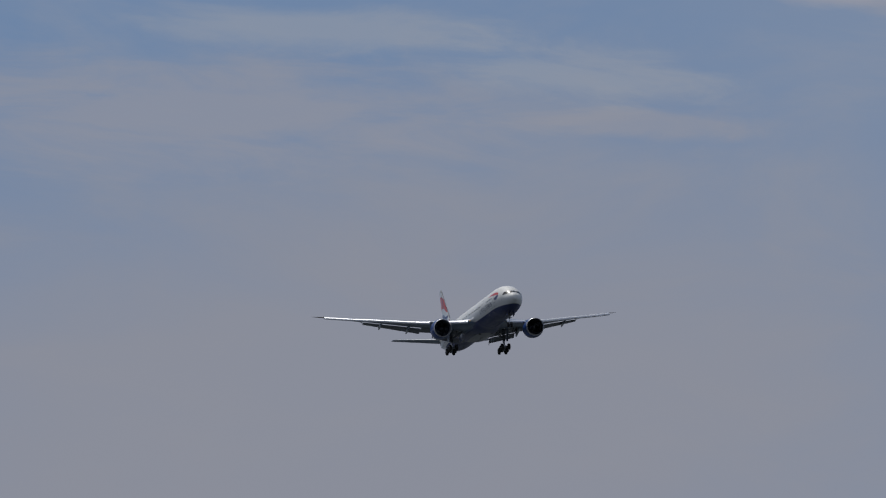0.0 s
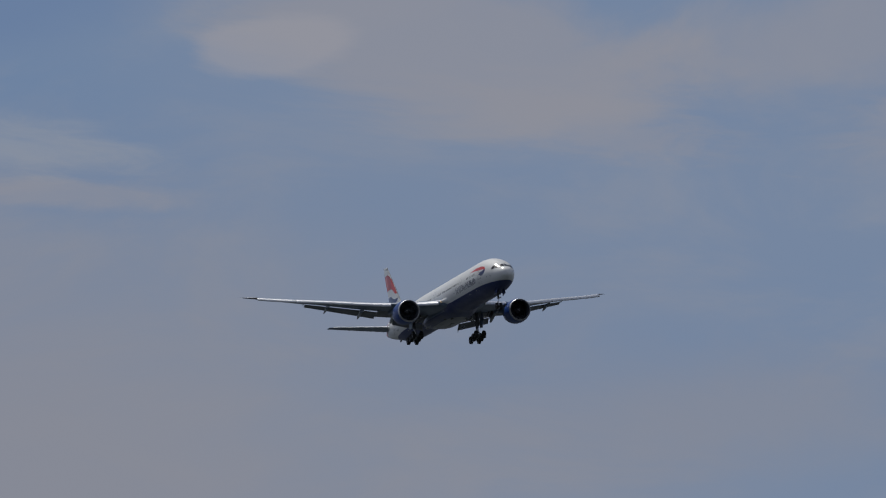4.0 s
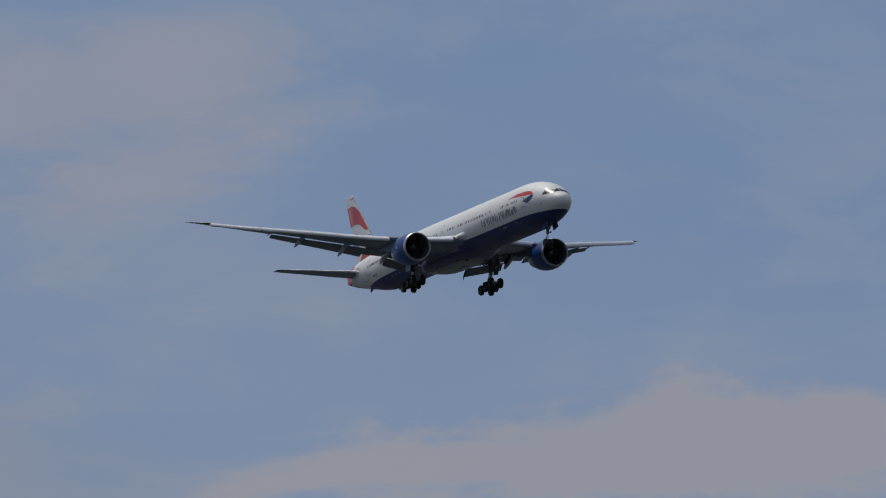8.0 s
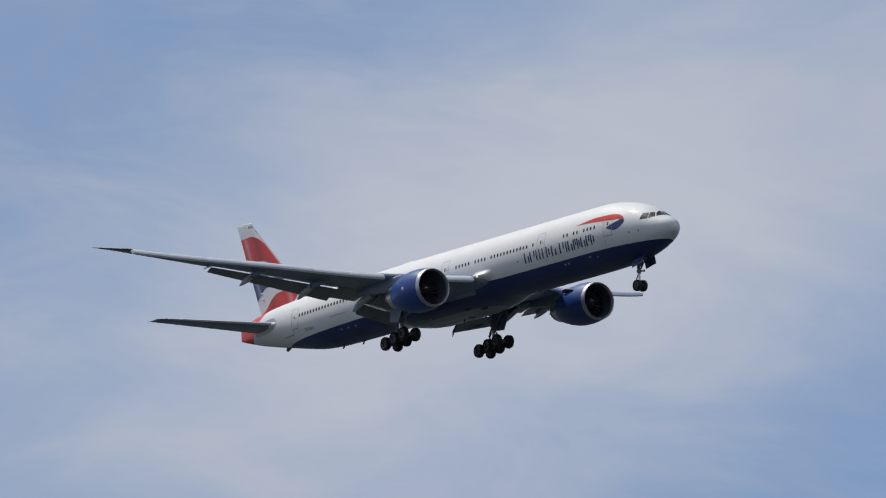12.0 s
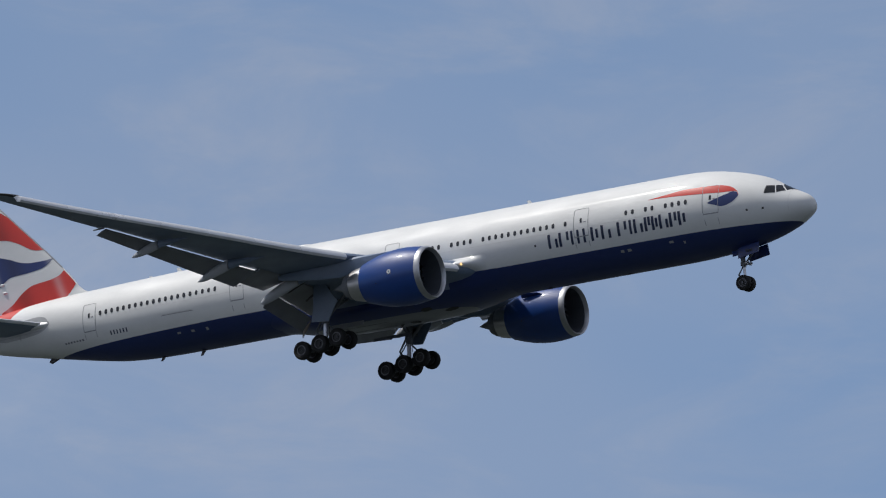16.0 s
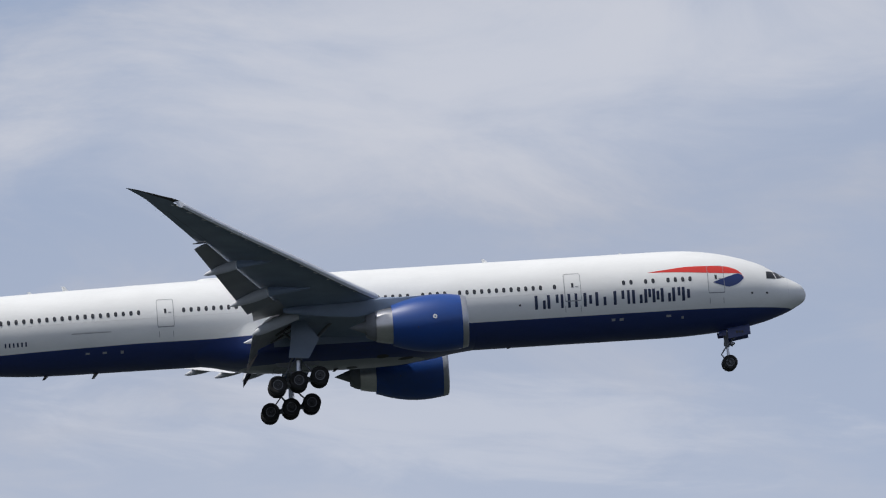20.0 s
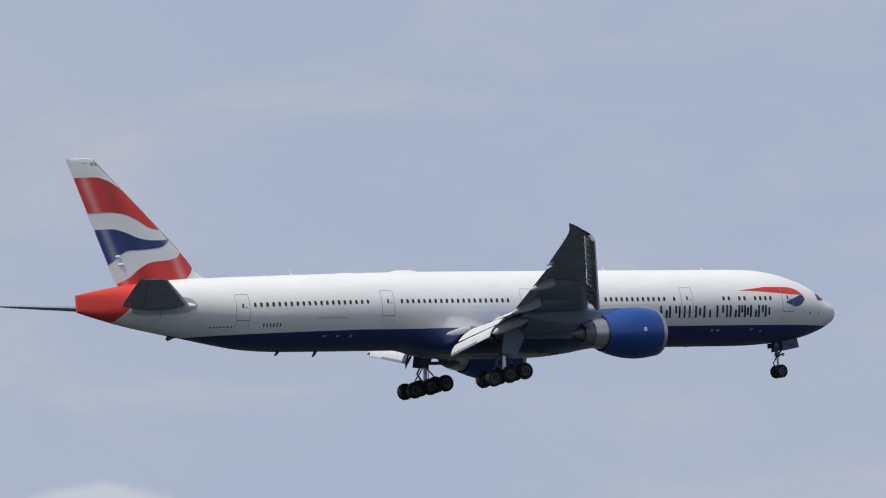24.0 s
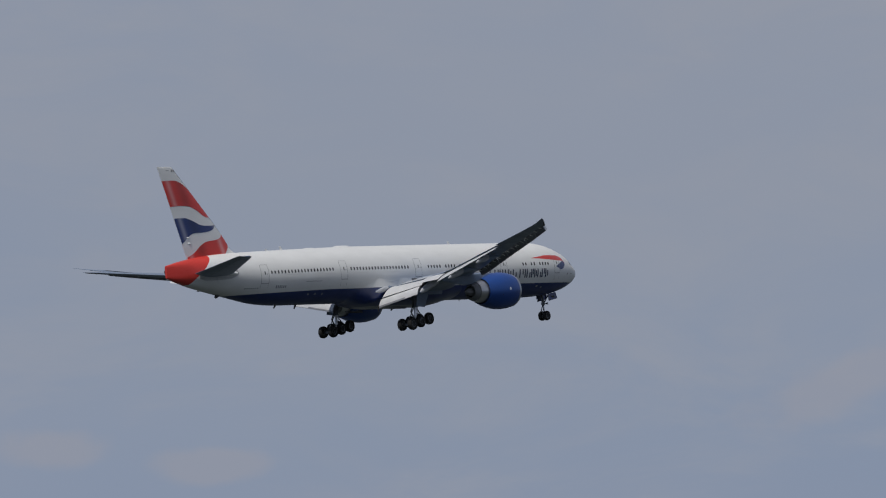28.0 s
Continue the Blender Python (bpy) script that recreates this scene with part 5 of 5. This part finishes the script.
def main_gear(side):
    y = side * 5.49
    bm = tube(B(36.9, y, -0.9), B(37.1, y, -4.1), 0.29, 0.27, 16)
    gear = part("main_landing_gear", bm, M_STRUT, airliner, "lowered six-wheel main landing gear")
    part("piston", tube(B(37.1, y, -3.6), B(37.2, y, -5.55), 0.17, 0.17, 16), M_CHROME, gear, "bright shock strut piston")
    slope = (-5.90 + 5.38) / (38.72 - 35.72)

    def zb(s):
        return -5.38 + slope * (s - 35.72)
    part("bogie_beam", tube(B(35.5, y, zb(35.5)), B(38.95, y, zb(38.95)), 0.19, 0.17, 12), M_STRUT, gear)
    for s in (35.72, 37.22, 38.72):
        part("axle", tube(B(s, y - 0.85, zb(s)), B(s, y + 0.85, zb(s)), 0.09, 0.09, 10), M_STRUT, gear)
        for d in (-0.70, 0.70):
            wheel(gear, s, y + d, zb(s), 0.665, 0.50)
            part("brake_pack", tube(B(s, y + d * 0.45, zb(s)), B(s, y + d * 0.75, zb(s)), 0.27, 0.27, 14), M_PLUG, gear)
    part("drag_brace", tube(B(34.4, y, -1.3), B(36.95, y, -3.75), 0.12, 0.11, 10), M_STRUT, gear)
    part("side_brace", tube(B(36.9, y - side * 2.3, -1.9), B(37.05, y, -3.55), 0.12, 0.11, 10), M_STRUT, gear)
    part("retraction_link", tube(B(38.3, y - side * 0.9, -1.6), B(37.1, y, -2.9), 0.09, 0.09, 8), M_STRUT, gear)
    part("side_brace", tube(B(35.9, y - side * 2.2, -1.9), B(37.0, y, -3.35), 0.10, 0.09, 10), M_STRUT, gear)
    part("lock_link", tube(B(36.1, y - side * 1.2, -2.5), B(36.95, y, -2.2), 0.07, 0.06, 8), M_STRUT, gear)
    part("wiring_box", plate([B(36.55, y + side * 0.2, -3.0), B(36.8, y + side * 0.2, -3.0), B(36.8, y + side * 0.2, -3.5), B(36.55, y + side * 0.2, -3.5)], 0.22, (0, 1, 0)), M_RIM, gear)
    part("torque_link", tube(B(37.38, y, -3.7), B(37.95, y, -4.55), 0.08, 0.07, 8), M_STRUT, gear)
    part("torque_link", tube(B(37.95, y, -4.55), B(37.45, y, -5.25), 0.07, 0.08, 8), M_STRUT, gear)
    part("pitch_actuator", tube(B(37.3, y, -4.0), B(38.6, y, -5.65), 0.05, 0.05, 8), M_STRUT, gear)
    part("pitch_actuator", tube(B(36.9, y, -4.2), B(35.9, y, -5.2), 0.06, 0.06, 8), M_STRUT, gear)
    for d in (-0.14, 0.14):
        part("hydraulic_line", tube(B(36.85, y + d, -1.5), B(36.95, y + d, -5.2), 0.025, 0.025, 6), M_DARK, gear)
    part("collar", tube(B(37.08, y, -3.5), B(37.12, y, -3.8), 0.32, 0.32, 16), M_STRUT, gear)
    yo = y + side * 0.72
    bm = plate([B(36.45, yo + side * 0.12, -1.45), B(36.09, yo + side * 0.06, -2.02), B(35.58, yo, -2.74), B(36.42, yo, -4.12), B(37.83, yo, -3.99), B(37.60, yo, -2.8), B(37.49, yo + side * 0.06, -1.68), B(37.40, yo + side * 0.12, -1.40)], 0.07, (0.0, 1, 0.06))
    part("strut_door", bm, M_WING, gear, "grey gear door fixed to the strut")
    part("door_rod", tube(B(36.8, y, -2.9), B(36.6, yo, -2.9), 0.05, 0.05, 8), M_STRUT, gear)
    bm = plate([B(35.4, y - side * 2.35, -3.78), B(38.6, y - side * 2.35, -3.78), B(38.4, y - side * 2.5, -4.05), B(35.6, y - side * 2.5, -4.05)], 0.05, (0, 1, 0.3))
    part("well_door_edge", bm, M_FLAP, gear)


def nose_gear():
    gear = part("nose_landing_gear", tube(B(6.2, 0, -2.7), B(6.08, 0, -4.1), 0.17, 0.16, 14), M_STRUT, airliner, "lowered twin-wheel nose landing gear")
    part("piston", tube(B(6.08, 0, -4.05), B(6.02, 0, -5.25), 0.10, 0.10, 14), M_CHROME, gear, "bright shock strut piston")
    part("axle", tube(B(6.02, -0.5, -5.25), B(6.02, 0.5, -5.25), 0.07, 0.07, 10), M_STRUT, gear)
    for d in (-0.33, 0.33):
        wheel(gear, 6.02, d, -5.25, 0.545, 0.40)
    part("drag_brace", tube(B(4.9, 0, -2.75), B(5.95, 0, -3.85), 0.08, 0.07, 8), M_STRUT, gear)
    part("torque_link", tube(B(6.2, 0, -4.1), B(6.55, 0, -4.6), 0.05, 0.05, 8), M_STRUT, gear)
    part("torque_link", tube(B(6.55, 0, -4.6), B(6.15, 0, -5.1), 0.05, 0.05, 8), M_STRUT, gear)
    part("collar", tube(B(6.1, 0, -3.75), B(6.09, 0, -3.98), 0.23, 0.23, 14), M_STRUT, gear)
    for d in (-0.28, 0.28):
        bm = spin([(0.12, 0.03), (0.10, 0.10), (-0.04, 0.13), (-0.06, 0.11), (-0.05, 0.02)], B(5.70, d, -3.88), "X", 14)
        part("taxi_lamp", bm, M_CHROME, gear, "round taxi lamp")
        part("steering_actuator", tube(B(5.95, d * 0.5, -3.9), B(5.55, d * 0.9, -3.86), 0.06, 0.06, 8), M_STRUT, gear)
    for sg in (-1, 1):
        bm = plate([B(4.45, sg * 0.62, -2.62), B(6.05, sg * 0.66, -2.85), B(6.05, sg * 0.82, -3.62), B(4.42, sg * 0.78, -3.36)], 0.05, (0, 1, 0.2 * sg))
        door = part("gear_door", bm, M_NAVY, gear, "navy nose gear door hanging open")
        for i in range(3):
            s = 4.95 + 0.19 * i
            q = [B(s, sg * 0.765, -3.06), B(s + 0.13, sg * 0.765, -3.06), B(s + 0.13, sg * 0.795, -3.24), B(s, sg * 0.795, -3.24)]
            part("marking_bar", plate(q, 0.02, (0, 1, 0.2 * sg)), M_RIM, door)
        bm = plate([B(6.1, sg * 0.42, -2.9), B(6.7, sg * 0.42, -2.95), B(6.65, sg * 0.5, -3.35), B(6.15, sg * 0.5, -3.3)], 0.04, (0, 1, 0.1 * sg))
        part("gear_door", bm, M_NAVY, gear, "small navy rear gear door")


for side in (-1, 1):
    main_gear(side)
nose_gear()


# ---- the ground below ----
def ground():
    bm = bmesh.new()
    rings = [[Vector((r * math.cos(2 * math.pi * i / 96), r * math.sin(2 * math.pi * i / 96), -(r / 12000) ** 2 * 6)) for i in range(96)] for r in (60, 200, 600, 1800, 5000, 12000)]
    loft(rings, False, True, bm)
    bm.verts.ensure_lookup_table()
    bm.faces.new([bm.verts[i] for i in range(96)])
    me = bpy.data.meshes.new("ground")
    bmesh.ops.recalc_face_normals(bm, faces=bm.faces)
    bm.to_mesh(me)
    bm.free()
    me.materials.append(ground_mat())
    tagged(new("ground", me), "flat green grassland under the approach path", "ground", kind="structure")


ground()


# ---- what moves ----
def motions():
    walk(airliner, [
    (0, pose(-1375.48, 407.39, 157.35, -0.014, -2.196, -4.252)),
    (0.5, pose(-1341.54, 409.44, 155.26, -0.021, -2.212, -4.272)),
    (1, pose(-1306.96, 411.28, 153.10, -0.020, -2.143, -4.394)),
    (1.5, pose(-1272.57, 413.16, 150.99, 0.012, -2.028, -4.345)),
    (2, pose(-1238.21, 415.03, 148.89, 0.030, -1.940, -4.379)),
    (2.5, pose(-1203.40, 416.73, 146.76, 0.074, -1.756, -4.423)),
    (3, pose(-1168.03, 418.21, 144.58, 0.098, -1.667, -4.444)),
    (3.5, pose(-1131.83, 419.35, 142.31, 0.050, -1.854, -4.439)),
    (4, pose(-1094.99, 420.20, 139.96, 0.011, -1.978, -4.470)),
    (4.5, pose(-1057.76, 420.82, 137.58, -0.045, -2.141, -4.510)),
    (5, pose(-1020.57, 421.37, 135.20, -0.099, -2.284, -4.552)),
    (5.5, pose(-983.77, 422.00, 132.88, -0.132, -2.355, -4.586)),
    (6, pose(-947.50, 422.80, 130.65, -0.066, -2.156, -4.577)),
    (6.5, pose(-911.53, 423.67, 128.46, -0.080, -2.171, -4.621)),
    (7, pose(-876.59, 425.00, 126.43, -0.109, -2.209, -4.697)),
    (7.5, pose(-841.90, 426.44, 124.46, -0.122, -2.199, -4.780)),
    (8, pose(-801.37, 424.81, 121.63, -0.120, -2.158, -4.852)),
    (8.5, pose(-768.79, 427.31, 120.00, 0.029, -1.846, -4.773)),
    (9, pose(-731.52, 427.20, 117.66, 0.239, -1.491, -4.546)),
    (9.5, pose(-694.69, 427.24, 115.40, 0.233, -1.505, -4.628)),
    (10, pose(-657.30, 426.80, 113.04, 0.001, -1.934, -4.707)),
    (10.5, pose(-622.02, 427.66, 111.05, -0.213, -2.284, -4.780)),
    (11, pose(-585.66, 427.71, 108.87, -0.417, -2.579, -4.832)),
    (11.5, pose(-549.24, 427.63, 106.69, -0.278, -2.342, -4.776)),
    (12, pose(-513.77, 428.21, 104.69, 0.222, -1.662, -4.587)),
    (12.5, pose(-477.36, 427.94, 102.52, 0.564, -1.246, -4.560)),
    (13, pose(-440.74, 427.31, 100.29, 0.712, -1.137, -4.516)),
    (13.5, pose(-403.88, 426.23, 97.99, 0.723, -1.198, -4.501)),
    (14, pose(-367.50, 425.42, 95.78, 0.636, -1.358, -4.498)),
    (14.5, pose(-332.10, 425.58, 93.81, 0.496, -1.548, -4.488)),
    (15, pose(-296.74, 425.78, 91.87, 0.256, -1.781, -4.527)),
    (15.5, pose(-264.17, 430.49, 90.88, -0.095, -2.076, -4.444)),
    (16, pose(-231.57, 436.56, 90.15, -0.311, -2.155, -4.668)),
    (16.5, pose(-196.20, 438.68, 88.60, -0.077, -2.025, -4.553)),
    (17, pose(-160.07, 439.64, 86.82, 0.331, -1.837, -4.541)),
    (17.5, pose(-123.86, 440.88, 85.11, 0.170, -1.900, -4.666)),
    (18, pose(-87.62, 443.06, 83.59, 0.106, -1.923, -4.724)),
    (18.5, pose(-51.66, 451.15, 83.12, 0.482, -1.868, -4.689)),
    (19, pose(-15.22, 488.47, 87.76, 0.419, -1.927, -4.627)),
    (19.5, pose(25.68, 491.09, 86.13, -0.299, -2.000, -4.501)),
    (20, pose(66.39, 488.56, 83.63, -1.143, -1.923, -4.497)),
    (20.5, pose(108.15, 491.84, 82.13, -0.630, -1.943, -4.239)),
    (21, pose(148.82, 489.73, 79.75, -0.178, -2.013, -4.113)),
    (21.5, pose(182.62, 470.94, 74.80, 0.185, -2.082, -4.288)),
    (22, pose(217.08, 459.71, 71.18, 0.429, -2.185, -4.318)),
    (22.5, pose(249.13, 447.35, 67.49, 0.610, -2.297, -4.352)),
    (23, pose(280.02, 436.23, 64.10, 0.696, -2.386, -4.380)),
    (23.5, pose(311.64, 428.50, 61.28, 0.656, -2.413, -4.388)),
    (24, pose(347.77, 427.76, 59.47, 0.480, -2.337, -4.410)),
    (24.5, pose(384.33, 427.47, 57.74, -0.054, -2.036, -4.311)),
    (25, pose(419.91, 426.04, 55.88, -0.491, -1.744, -4.516)),
    (25.5, pose(456.89, 425.97, 54.21, -0.067, -1.822, -4.648)),
    (26, pose(494.00, 425.83, 52.54, 0.580, -2.194, -4.724)),
    (26.5, pose(530.35, 424.94, 50.79, 0.753, -2.395, -4.729)),
    (27, pose(567.28, 424.43, 49.10, 0.570, -2.154, -4.576)),
    (27.5, pose(603.17, 423.07, 47.33, 0.206, -1.787, -4.431)),
    (28, pose(639.86, 422.24, 45.64, -0.010, -1.552, -4.232)),
    ])


motions()
